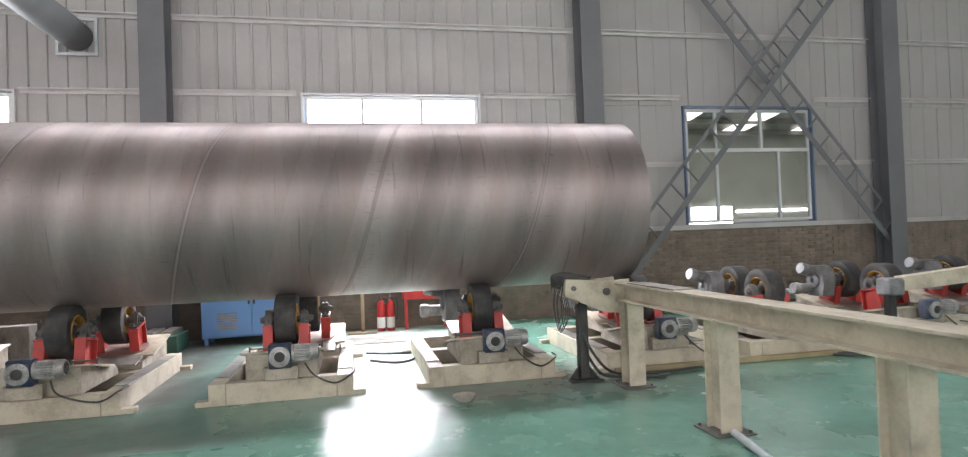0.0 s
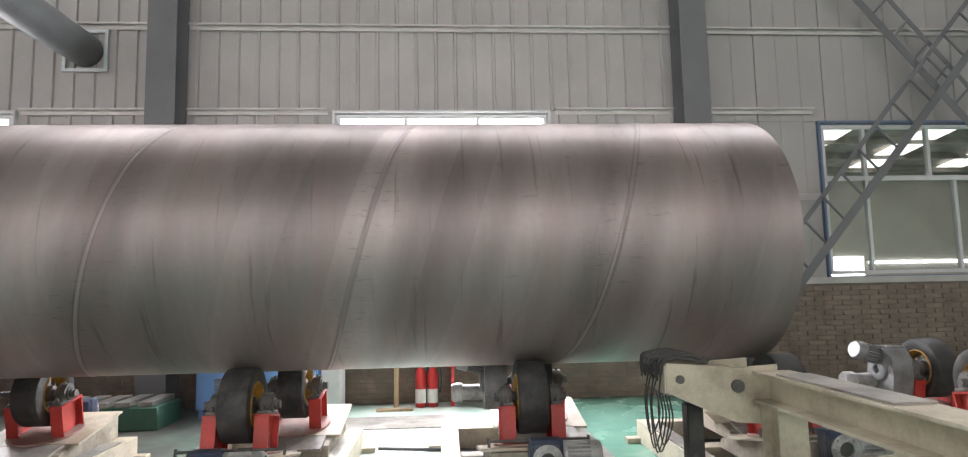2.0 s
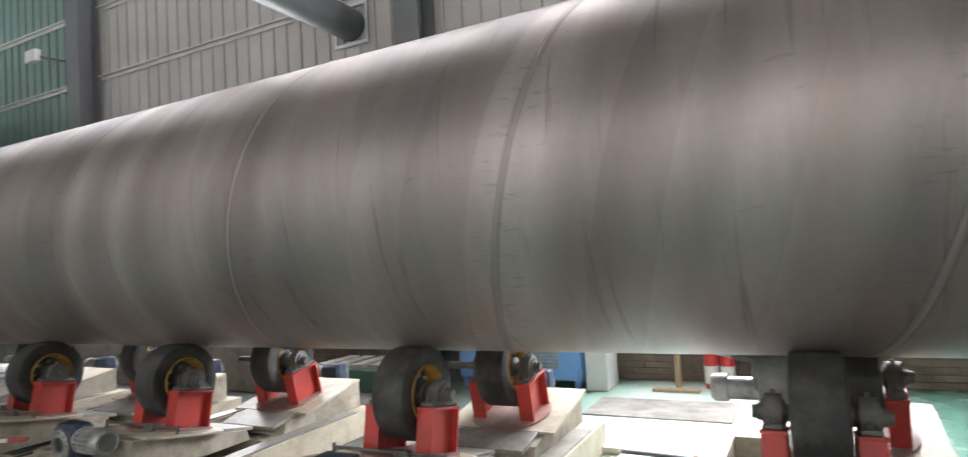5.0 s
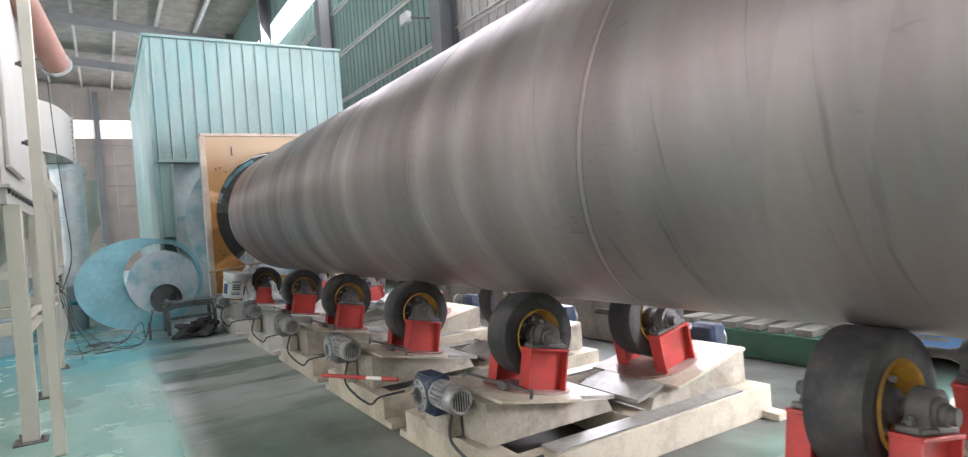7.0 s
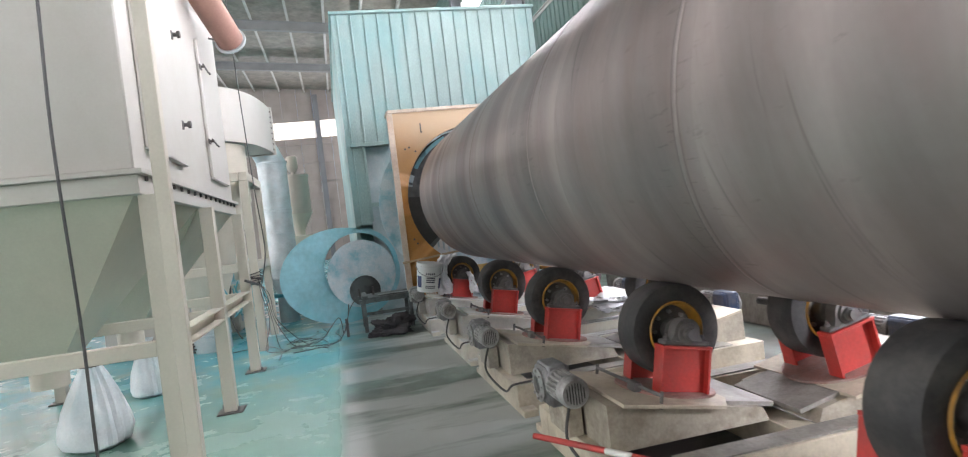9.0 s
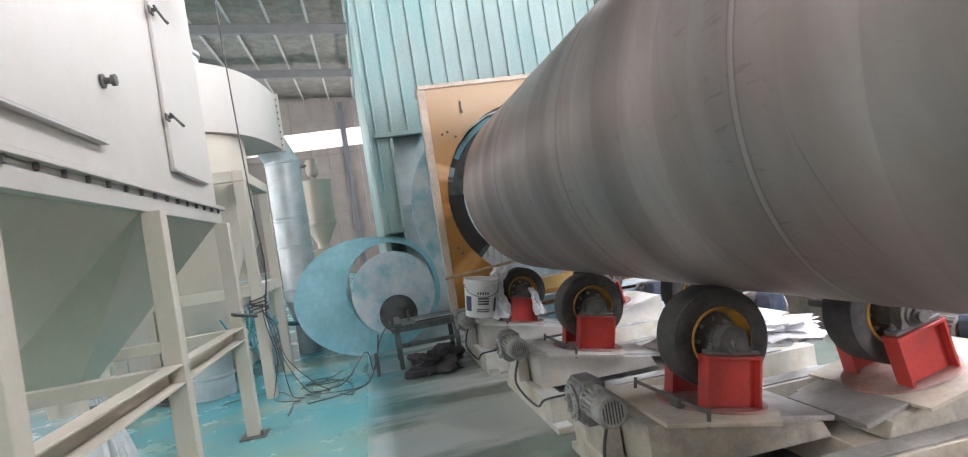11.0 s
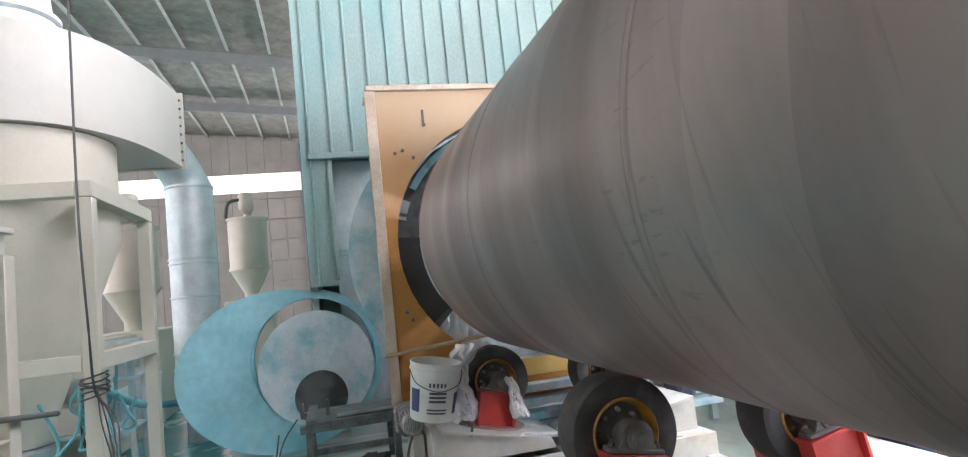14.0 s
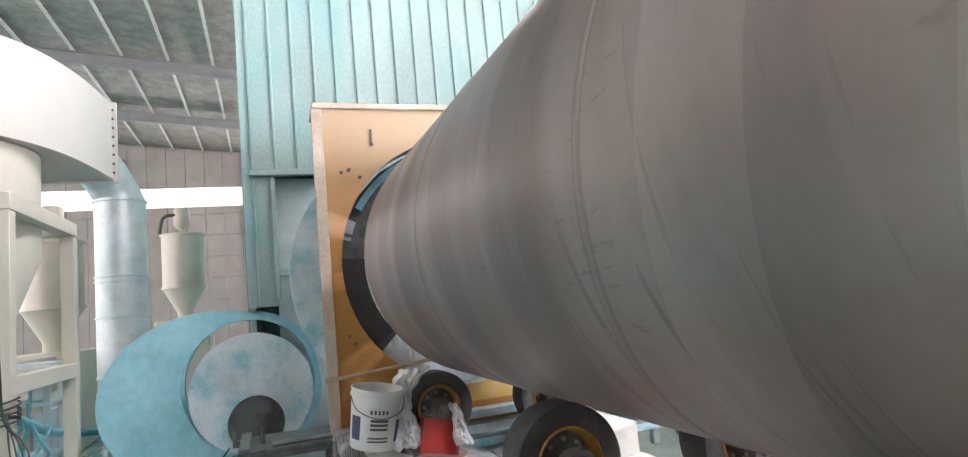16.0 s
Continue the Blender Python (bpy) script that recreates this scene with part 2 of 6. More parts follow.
    # darker, mottled floor under the line
    dark_floor = op("MULTIPLY", op("MULTIPLY", rng(sep.outputs[1], 5.5, 6.0), rng(sep.outputs[0], -0.5, -1.3)), rng(noise_node(1.3, 7), 0.25, 0.55, 0.45, 0.95))
    c = blend(op("MULTIPLY", dark_floor, rng(sep.outputs[0], -7.0, -5.0)), c, (0.085, 0.08, 0.072))
    # light shafts between the units, painted as pale streaks towards the booth
    powder = op("MULTIPLY", op("MULTIPLY", strip, rng(sep.outputs[1], 6.3, 5.7)), rng(sep.outputs[0], -3.2, -4.8))
    powder = op("MULTIPLY", powder, rng(noise_node(0.9, 7, (1.7, 0.35, 1)), 0.44, 0.54, 0.0, 0.95))
    c = blend(powder, c, (0.52, 0.56, 0.54))
    # overspray of pale blue powder near the booth
    blue = op("MULTIPLY", rng(sep.outputs[0], -5.5, -8.5), rng(noise_node(1.1, 7), 0.36, 0.52))
    blue = op("MULTIPLY", blue, rng(sep.outputs[1], 5.2, 4.4))
    c = blend(op("MULTIPLY", blue, 0.85), c, (0.06, 0.36, 0.44))
    c = blend(rng(noise_node(3.5, 9), 0.64, 0.74, 0.0, 0.55), c, (0.075, 0.085, 0.075))
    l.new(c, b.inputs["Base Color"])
    r0 = rng(noise_node(1.6, 6), 0.3, 0.7, 0.16, 0.34)
    l.new(op("ADD", r0, op("MAXIMUM", op("MULTIPLY", dusty, 0.35), op("MULTIPLY", op("ADD", dark_floor, worn), 0.3))), b.inputs["Roughness"])
    return m


CREAM = material("cream_paint", (0.57, 0.515, 0.40), 0.5, vary=0.12, scale=2.5, dirt=(0.15, 0.105, 0.07), dirt_amount=0.6, dirt_scale=4.2)
CREAM_DIRTY = material("worn_cream_paint", (0.42, 0.38, 0.305), 0.6, vary=0.2, scale=3.5, dirt=(0.12, 0.09, 0.065), dirt_amount=0.9, dirt_scale=4.5)
PLATE = material("scuffed_plate", (0.35, 0.335, 0.30), 0.45, metal=0.2, vary=0.25, scale=4, dirt=(0.12, 0.11, 0.10), dirt_amount=0.8, dirt_scale=5)
RED = material("red_paint", (0.50, 0.045, 0.035), 0.45, vary=0.2, scale=5, dirt=(0.22, 0.06, 0.05), dirt_amount=0.5, dirt_scale=6)
RUBBER = material("tyre_rubber", (0.034, 0.034, 0.034), 0.65, vary=0.35, scale=8, dirt=(0.11, 0.10, 0.09), dirt_amount=0.7, dirt_scale=6)
TURN_RED = material("dusty_red_plate", (0.36, 0.20, 0.17), 0.6, vary=0.25, scale=6, dirt=(0.40, 0.37, 0.33), dirt_amount=0.85, dirt_scale=5)
YELLOW = material("yellow_rim_paint", (0.50, 0.25, 0.03), 0.5, vary=0.2, scale=9, dirt=(0.08, 0.065, 0.05), dirt_amount=0.85, dirt_scale=12)
IRON = material("cast_iron", (0.13, 0.127, 0.122), 0.6, metal=0.25, vary=0.3, scale=12, dirt=(0.16, 0.14, 0.12), dirt_amount=0.5, dirt_scale=14)
GREASE = material("oily_black_steel", (0.03, 0.03, 0.03), 0.4, vary=0.3, scale=4, dirt=(0.07, 0.065, 0.055), dirt_amount=0.7, dirt_scale=5)
ALU = material("grey_motor_paint", (0.40, 0.40, 0.39), 0.42, metal=0.35, vary=0.2, scale=9, dirt=(0.09, 0.08, 0.07), dirt_amount=0.8, dirt_scale=10)
GEAR = material("dull_grey_gearbox_paint", (0.25, 0.255, 0.26), 0.45, metal=0.3, vary=0.2, scale=8, dirt=(0.10, 0.09, 0.08), dirt_amount=0.6, dirt_scale=9)
BLUE = material("blue_gearbox_paint", (0.024, 0.046, 0.098), 0.4, vary=0.2, scale=9, dirt=(0.12, 0.115, 0.11), dirt_amount=0.9, dirt_scale=8)
CABINET_BLUE = material("blue_cabinet_paint", (0.16, 0.33, 0.66), 0.42, vary=0.06, scale=2)
GALV = material("galvanised_steel", (0.60, 0.64, 0.65), 0.48, metal=0.4, vary=0.14, scale=6, grain=40, dirt=(0.42, 0.58, 0.62), dirt_amount=0.6, dirt_scale=2.5)
STAINLESS = material("stainless_steel", (0.54, 0.475, 0.41), 0.38, metal=0.2, vary=0.08, scale=3)
COLUMN = material("grey_column_paint", (0.15, 0.155, 0.165), 0.5, vary=0.1, scale=2)
GIRT = material("grey_girt", (0.55, 0.54, 0.52), 0.5, metal=0.2, vary=0.12, scale=3)
SHEET = material("grey_wall_sheet", (0.42, 0.41, 0.40), 0.5, vary=0.08, scale=1.4, dirt=(0.30, 0.29, 0.275), dirt_amount=0.4, dirt_scale=0.8)
SHEET_PLAIN = material("pale_wall_panel", (0.37, 0.36, 0.35), 0.5, vary=0.05, scale=0.8)
SHEET_GREEN = material("green_wall_sheet", (0.155, 0.235, 0.215), 0.5, vary=0.08, scale=1.4)
BRICK = material("brown_brick", (0.225, 0.180, 0.142), 0.85, vary=0.25, scale=6, bump=0.4, grain=70, random_value=0.15, dirt=(0.20, 0.18, 0.15), dirt_amount=0.5, dirt_scale=3)
BRICK_REST = material("brown_brick_course", (0.225, 0.180, 0.142), 0.85, vary=0.3, scale=5, bump=0.4, grain=70, dirt=(0.20, 0.18, 0.15), dirt_amount=0.6, dirt_scale=3)
MORTAR = material("mortar", (0.20, 0.172, 0.142), 0.9, vary=0.2, scale=8, bump=0.3)
CONCRETE = material("plastered_wall", (0.62, 0.61, 0.59), 0.8, vary=0.08, scale=1.2)
BOOTH = material("blue_dusted_panel", (0.39, 0.53, 0.51), 0.55, vary=0.2, scale=0.9, dirt=(0.15, 0.41, 0.43), dirt_amount=0.8, dirt_scale=1.1, stretch=(1, 1, 0.45))
BOOTH_GREY = material("grey_blue_panel", (0.54, 0.60, 0.61), 0.5, vary=0.15, scale=2, dirt=(0.20, 0.42, 0.47), dirt_amount=0.6, dirt_scale=2.5)
ORANGE = material("orange_booth_panel", (0.47, 0.20, 0.035), 0.5, vary=0.2, scale=1.7, dirt=(0.45, 0.25, 0.09), dirt_amount=0.7, dirt_scale=1.3)
PALE_TRIM = material("pale_trim", (0.62, 0.52, 0.42), 0.55, vary=0.2, scale=5, dirt=(0.45, 0.25, 0.15), dirt_amount=0.5, dirt_scale=4)
CYAN = material("cyan_powdered_steel", (0.32, 0.61, 0.69), 0.5, vary=0.2, scale=1.2, grain=14, dirt=(0.08, 0.43, 0.52), dirt_amount=0.75, dirt_scale=1.3)
CYAN_PALE = material("pale_blue_steel", (0.62, 0.69, 0.73), 0.5, vary=0.15, scale=2.5, dirt=(0.10, 0.44, 0.54), dirt_amount=0.9, dirt_scale=3.5)
WHITE = material("white_collector_paint", (0.55, 0.53, 0.49), 0.45, vary=0.05, scale=1.2, dirt=(0.46, 0.43, 0.37), dirt_amount=0.5, dirt_scale=1.5)
HOPPER = material("beige_hopper_paint", (0.60, 0.56, 0.475), 0.5, vary=0.07, scale=1.6, dirt=(0.50, 0.48, 0.41), dirt_amount=0.45, dirt_scale=2)
WHITE_PLASTIC = material("white_bucket_plastic", (0.78, 0.78, 0.77), 0.35, vary=0.06, scale=9, dirt=(0.5, 0.5, 0.48), dirt_amount=0.4, dirt_scale=9)
FOIL = material("white_plastic_film", (0.76, 0.77, 0.79), 0.3, vary=0.08, scale=8)
BAG = material("woven_white_bag", (0.68, 0.72, 0.74), 0.55, vary=0.12, scale=5, bump=0.2, dirt=(0.42, 0.58, 0.62), dirt_amount=0.6, dirt_scale=3)
CLOTH = material("dark_grey_cloth", (0.055, 0.055, 0.06), 0.9, vary=0.25, scale=9, bump=0.3)
CABLE = material("black_cable", (0.06, 0.06, 0.058), 0.5, vary=0.2, scale=8)
HOSE = material("teal_hose", (0.13, 0.40, 0.46), 0.45, vary=0.15, scale=8)
PIPE_RED = material("brown_primer_pipe", (0.34, 0.19, 0.15), 0.55, vary=0.15, scale=3)
DUCT_GREY = material("grey_duct", (0.13, 0.14, 0.14), 0.5, metal=0.3, vary=0.2, scale=3)
FIRE_RED = material("fire_red", (0.55, 0.03, 0.03), 0.35, vary=0.08, scale=6)
PAPER = material("white_label", (0.75, 0.74, 0.70), 0.6, vary=0.06, scale=20)
INK = material("dark_print", (0.10, 0.10, 0.13), 0.6, vary=0.1, scale=20)
NAVY = material("navy_print", (0.05, 0.07, 0.16), 0.5, vary=0.1, scale=20)
WOOD = material("pale_timber", (0.46, 0.34, 0.21), 0.7, vary=0.2, scale=8, stretch=(1, 1, 0.15))
GREEN_BOX = material("dark_green_box_paint", (0.05, 0.14, 0.10), 0.5, vary=0.15, scale=3)
ALU_FRAME = material("white_window_frame", (0.60, 0.61, 0.61), 0.4, vary=0.06, scale=4)
BLUE_FRAME = material("blue_window_surround", (0.14, 0.20, 0.30), 0.5, vary=0.12, scale=4)
ROOF = material("foil_roof_blanket", (0.275, 0.245, 0.21), 0.5, vary=0.3, scale=2.2, bump=0.9, grain=7)
RAFTER = material("grey_rafter_paint", (0.22, 0.22, 0.22), 0.5, vary=0.1, scale=2)
TERRACOTTA = material("pale_clay_dish", (0.45, 0.42, 0.36), 0.7, vary=0.15, scale=14)
AMBER = material("yellow_edge_strip", (0.36, 0.30, 0.17), 0.6, vary=0.2, scale=5)
GLASS = glass_material()
SKY_PANE = glow("bright_overcast_pane", (0.96, 0.98, 1.0), 12.0)
DAY_PANEL = glow("glowing_daylight_panel", (1.0, 0.98, 0.94), 2.2)


def dust(m, colour, amount):
    """Pale powder settled on upward faces of the line towards the booth."""
    n, l = m.node_tree.nodes, m.node_tree.links
    b = n["Principled BSDF"]
    src = b.inputs["Base Color"].links[0].from_socket
    geo = n.new("ShaderNodeNewGeometry")
    pos, nor = n.new("ShaderNodeSeparateXYZ"), n.new("ShaderNodeSeparateXYZ")
    l.new(geo.outputs["Position"], pos.inputs[0]); l.new(geo.outputs["Normal"], nor.inputs[0])
    nz = n.new("ShaderNodeTexNoise")
    nz.inputs["Scale"].default_value, nz.inputs["Detail"].default_value = 4.5, 10
    l.new(geo.outputs["Position"], nz.inputs[0])
    fac = None
    for sock, a, c, lo in ((pos.outputs[0], -4.4, -6.8, 0.0), (nor.outputs[2], 0.1, 0.8, 0.45), (nz.outputs[0], 0.36, 0.54, 0.22)):
        r = n.new("ShaderNodeMapRange")
        r.inputs["From Min"].default_value, r.inputs["From Max"].default_value = a, c
        r.inputs["To Min"].default_value, r.inputs["To Max"].default_value = lo, 1.0
        l.new(sock, r.inputs[0])
        if fac is None:
            fac = r.outputs[0]
        else:
            k = n.new("ShaderNodeMath")
            k.operation = "MULTIPLY"
            l.new(fac, k.inputs[0]); l.new(r.outputs[0], k.inputs[1])
            fac = k.outputs[0]
    k = n.new("ShaderNodeMath")
    k.operation = "MULTIPLY"
    l.new(fac, k.inputs[0])
    k.inputs[1].default_value = amount
    x = n.new("ShaderNodeMix")
    x.data_type = "RGBA"
    l.new(k.outputs[0], x.inputs["Factor"]); l.new(src, x.inputs["A"])
    x.inputs["B"].default_value = (*colour, 1)
    l.new(x.outputs["Result"], b.inputs["Base Color"])


for _m in (CREAM, CREAM_DIRTY, PLATE):
    dust(_m, (0.68, 0.72, 0.73), 0.95)
dust(GREASE, (0.45, 0.48, 0.49), 0.6)
# lit top and shaded lower part of the plate put into the orange
powdered(ORANGE, (0.52, 0.41, 0.29), 1.75, 2.75, 0.75)
GOLD = material("yellow_band_paint", (0.60, 0.40, 0.12), 0.5, vary=0.15, scale=3, dirt=(0.5, 0.42, 0.3), dirt_amount=0.6, dirt_scale=3)
WEST_PANE = glow("hazy_end_wall_pane", (1.0, 0.95, 0.87), 0.72)
END_WALL = material("dusty_end_wall_sheet", (0.31, 0.265, 0.24), 0.6, vary=0.12, scale=1.2)
STAINED = material("peeling_plaster", (0.31, 0.29, 0.26), 0.85, vary=0.25, scale=3, bump=0.3, dirt=(0.07, 0.05, 0.035), dirt_amount=0.95, dirt_scale=3.0, stretch=(1, 1, 0.5))
TAN_WALL = material("tan_plaster", (0.40, 0.37, 0.32), 0.8, vary=0.15, scale=1.0)
BENCH = material("dark_dusty_steel", (0.15, 0.165, 0.165), 0.55, metal=0.2, vary=0.3, scale=6, dirt=(0.30, 0.36, 0.37), dirt_amount=0.7, dirt_scale=7)
PIPE_STEEL = steel_pipe_material()
FLOOR = floor_material()


# ---- mesh tools ----
def box(bm, x0, x1, y0, y1, z0, z1, bevel=0.0, m=None):
    vs = [bm.verts.new((x, y, z)) for x in (x0, x1) for y in (y0, y1) for z in (z0, z1)]
    fs = [bm.faces.new([vs[i] for i in f]) for f in ((0, 1, 3, 2), (4, 6, 7, 5), (0, 4, 5, 1), (2, 3, 7, 6), (0, 2, 6, 4), (1, 5, 7, 3))]
    if bevel:
        es = {e for f in fs for e in f.edges}
        r = bmesh.ops.bevel(bm, geom=list(es), offset=bevel, segments=1, affect="EDGES")
        vs = list({v for f in r["faces"] for v in f.verts} | {v for v in vs if v.is_valid})
    if m is not None:
        bmesh.ops.transform(bm, matrix=m, verts=[v for v in vs if v.is_valid])
    return vs


def lathe(bm, prof, m=None, n=32, close=False):
    """Revolve (radius, height) pairs about z."""
    rings = []
    for r, h in prof:
        if r < 1e-6:
            rings.append([bm.verts.new((0, 0, h))])
        else:
            rings.append([bm.verts.new((r * math.cos(2 * math.pi * i / n), r * math.sin(2 * math.pi * i / n), h)) for i in range(n)])
    for a, b in zip(rings, rings[1:]):
        for i in range(n):
            j = (i + 1) % n
            if len(a) == 1 and len(b) == 1:
                continue
            if len(a) == 1:
                f = bm.faces.new((a[0], b[j], b[i]))
            elif len(b) == 1:
                f = bm.faces.new((a[i], a[j], b[0]))
            else:
                f = bm.faces.new((a[i], a[j], b[j], b[i]))
            f.smooth = True
    if m is not None:
        bmesh.ops.transform(bm, matrix=m, verts=[v for r in rings for v in r])
    return rings


def rod(bm, a, b, r, n=12, r2=None):
    a, b = Vector(a), Vector(b)
    d = b - a
    m = Matrix.Translation(a) @ d.to_track_quat("Z", "Y").to_matrix().to_4x4()
    lathe(bm, [(0, 0), (r, 0), (r if r2 is None else r2, d.length), (0, d.length)], m, n)


def prism(bm, poly, x0, x1, axis="x"):
    """Extrude a polygon: (y, z) along x, or (x, z) along y, or (x, y) along z."""
    def pt(u, v, w):
        return (w, u, v) if axis == "x" else (u, w, v) if axis == "y" else (u, v, w)
    a = [bm.verts.new(pt(u, v, x0)) for u, v in poly]
    b = [bm.verts.new(pt(u, v, x1)) for u, v in poly]
    n = len(poly)
    bm.faces.new(a); bm.faces.new(b[::-1])
    for i in range(n):
        bm.faces.new((a[i], b[i], b[(i + 1) % n], a[(i + 1) % n]))
    return a + b


def tube(bm, pts, r, n=8, steps=6):
    """A round cable through the points, smoothed."""
    p = [Vector(q) for q in pts]
    path = []
    for i in range(len(p) - 1):
        p0, p1, p2, p3 = p[max(i - 1, 0)], p[i], p[i + 1], p[min(i + 2, len(p) - 1)]
        for s in range(steps):
            t = s / steps
            path.append(0.5 * (2 * p1 + (p2 - p0) * t + (2 * p0 - 5 * p1 + 4 * p2 - p3) * t * t + (3 * p1 - p0 - 3 * p2 + p3) * t ** 3))
    path.append(p[-1])
    up, prev = Vector((0.3, 0.2, 1)).normalized(), None
    for i, q in enumerate(path):
        d = (path[min(i + 1, len(path) - 1)] - path[max(i - 1, 0)]).normalized()
        s = d.cross(up)
        s = s.normalized() if s.length > 1e-4 else Vector((1, 0, 0))
        u = s.cross(d)
        ring = [bm.verts.new(q + r * (s * math.cos(2 * math.pi * k / n) + u * math.sin(2 * math.pi * k / n))) for k in range(n)]
        if prev:
            for k in range(n):
                f = bm.faces.new((prev[k], prev[(k + 1) % n], ring[(k + 1) % n], ring[k]))
                f.smooth = True
        else:
            bm.faces.new(ring[::-1])
        prev = ring
    bm.faces.new(prev)


def mesh_of(name, bm, mat):
    bmesh.ops.recalc_face_normals(bm, faces=bm.faces[:])
    me = bpy.data.meshes.new(name)
    bm.to_mesh(me)
    bm.free()
    me.materials.append(mat)
    me.set_sharp_from_angle(angle=radians(38))
    return me


def part(name, bm, mat, parent=None, label="", kind=""):
    ob = new(name, mesh_of(name, bm, mat))
    if parent is not None:
        ob.parent = parent
    if label or kind:
        tagged(ob, label, kind=kind)
    return ob


def thing(name, label, category, group="", m=None, kind=""):
    ob = new(name)
    ob.empty_display_size = 0.1
    if m is not None:
        ob.matrix_basis = m
    return tagged(ob, label, category, group, kind)


def solid(name, bm, mat, label, category="", group="", kind=""):
    return tagged(new(name, mesh_of(name, bm, mat)), label, category, group, kind)


def B():
    return bmesh.new()


# ---- the hall ----
def ribbed(bm, x0, x1, z0, z1, y=WALL, pitch=0.25, rib=0.028, w=0.05):
    """Trapezoid wall sheet facing the room (towards -y), with a flat back."""
    pts, x = [(x0, y)], x0 + pitch / 2
    while x + w < x1:
        pts += [(x - w / 2, y), (x - w / 4, y - rib), (x + w / 4, y - rib), (x + w / 2, y)]
        x += pitch
    pts.append((x1, y))
    prism(bm, pts + [(x1, y + 0.09), (x0, y + 0.09)], z0, z1, "z")


def roof_z(y):
    return 10.95 + (4.6 - y) * 0.085


FRAMES = (-35.1, -28.5, -21.9, -15.3, -8.73, -2.13, 4.42, 10.18, 16.8)
WINDOWS = ((-6.9, -4.0), (-0.17, 2.62), (6.2, 8.77))

bm = B()
box(bm, -42, 22, -15.2, 22, -0.25, 0)
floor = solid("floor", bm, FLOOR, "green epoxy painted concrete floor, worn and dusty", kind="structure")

bm = B()
box(bm, -42, 22, WALL + 0.012, WALL + 0.24, 0, 1.37)
wall = solid("wall_north", bm, MORTAR, "low brown brick wall below grey metal sheeting", kind="structure")
for x0, x1, z0, z1, mat in ((-8.73, -6.9, 1.42, 3.66, SHEET), (-4.0, -0.17, 1.42, 3.66, SHEET), (2.62, 4.47, 1.42, 3.66, SHEET), (-8.73, 4.47, 3.66, 8.05, SHEET), (-8.73, 4.47, 9.0, 10.6, SHEET),
                            (-42, -8.73, 1.42, 8.05, SHEET_GREEN), (-42, -8.73, 9.0, 10.6, SHEET_GREEN)):
    bm = B()
    ribbed(bm, x0, x1, z0, z1)
    part("wall_sheet", bm, mat, wall, "ribbed grey metal wall sheeting" if mat is SHEET else "ribbed green-grey metal wall sheeting")
for x0, x1, z0, z1 in ((4.47, 6.2, 1.42, 3.51), (8.77, 22, 1.42, 3.51), (4.47, 22, 3.51, 8.05), (4.47, 22, 9.0, 10.6)):
    bm, x = B(), x0
    while x < x1 - 0.01:
        w = min(0.93, x1 - x)
        box(bm, x + 0.004, x + w - 0.004, WALL, WALL + 0.09, z0, z1, 0.006)
        for g in (0.31, 0.62):
            if g < w:
                box(bm, x + g - 0.006, x + g + 0.006, WALL - 0.006, WALL + 0.002, z0, z1)
        x += w
    part("wall_panel", bm, SHEET_PLAIN, wall, "smooth pale grey wall panels")
for k in range(64):
    bm = B()
    box(bm, -42 + k + 0.02, -41 + k - 0.02, WALL + 0.03, WALL + 0.06, 8.05, 9.0)
    part("pane", bm, DAY_PANEL, wall)
for z in (1.395, 2.49, 3.64, 4.74, 5.92, 7.1):
    for x0, x1 in zip((-42,) + FRAMES, FRAMES + (22,)):
        spans = [(x0 + 0.18, x1 - 0.18)]
        if 1.4 < z < 3.7:
            for a, b in WINDOWS:
                spans = [s for p, q in spans for s in ((p, min(q, a - 0.06)), (max(p, b + 0.06), q)) if s[1] - s[0] > 0.1]
        for p, q in spans:
            bm = B()
            prism(bm, [(WALL - 0.034, z + 0.04), (WALL - 0.09, z + 0.04), (WALL - 0.09, z + 0.015), (WALL - 0.084, z + 0.015), (WALL - 0.084, z + 0.034), (WALL - 0.04, z + 0.034),
                       (WALL - 0.04, z - 0.04), (WALL - 0.034, z - 0.04)], p, q)
            tagged(part("girt", bm, GIRT), "grey steel wall girt", kind="structure")
for fx in FRAMES:
    bm = B()
    box(bm, fx - 0.17, fx + 0.17, WALL - 0.40, WALL - 0.384, 0, 10.6)
    box(bm, fx - 0.17, fx + 0.17, WALL - 0.056, WALL - 0.04, 0, 10.6)
    box(bm, fx - 0.006, fx + 0.006, WALL - 0.384, WALL - 0.056, 0, 10.6)
    box(bm, fx - 0.24, fx + 0.24, WALL - 0.47, WALL - 0.02, 0, 0.03)
    tagged(part("column", bm, COLUMN), "dark grey painted steel H column", kind="structure")
    bm = B()
    for dz0, dz1, wy in ((-0.60, -0.585, 0.11), (-0.2, -0.185, 0.11), (-0.585, -0.2, 0.006)):
        prism(bm, [(-15, roof_z(-15) + dz0), (WALL - 0.42, roof_z(WALL) + dz0), (WALL - 0.42, roof_z(WALL) + dz1), (-15, roof_z(-15) + dz1)], fx - wy, fx + wy)
    tagged(part("rafter", bm, RAFTER), "grey steel roof rafter", kind="structure")
y = -14.4
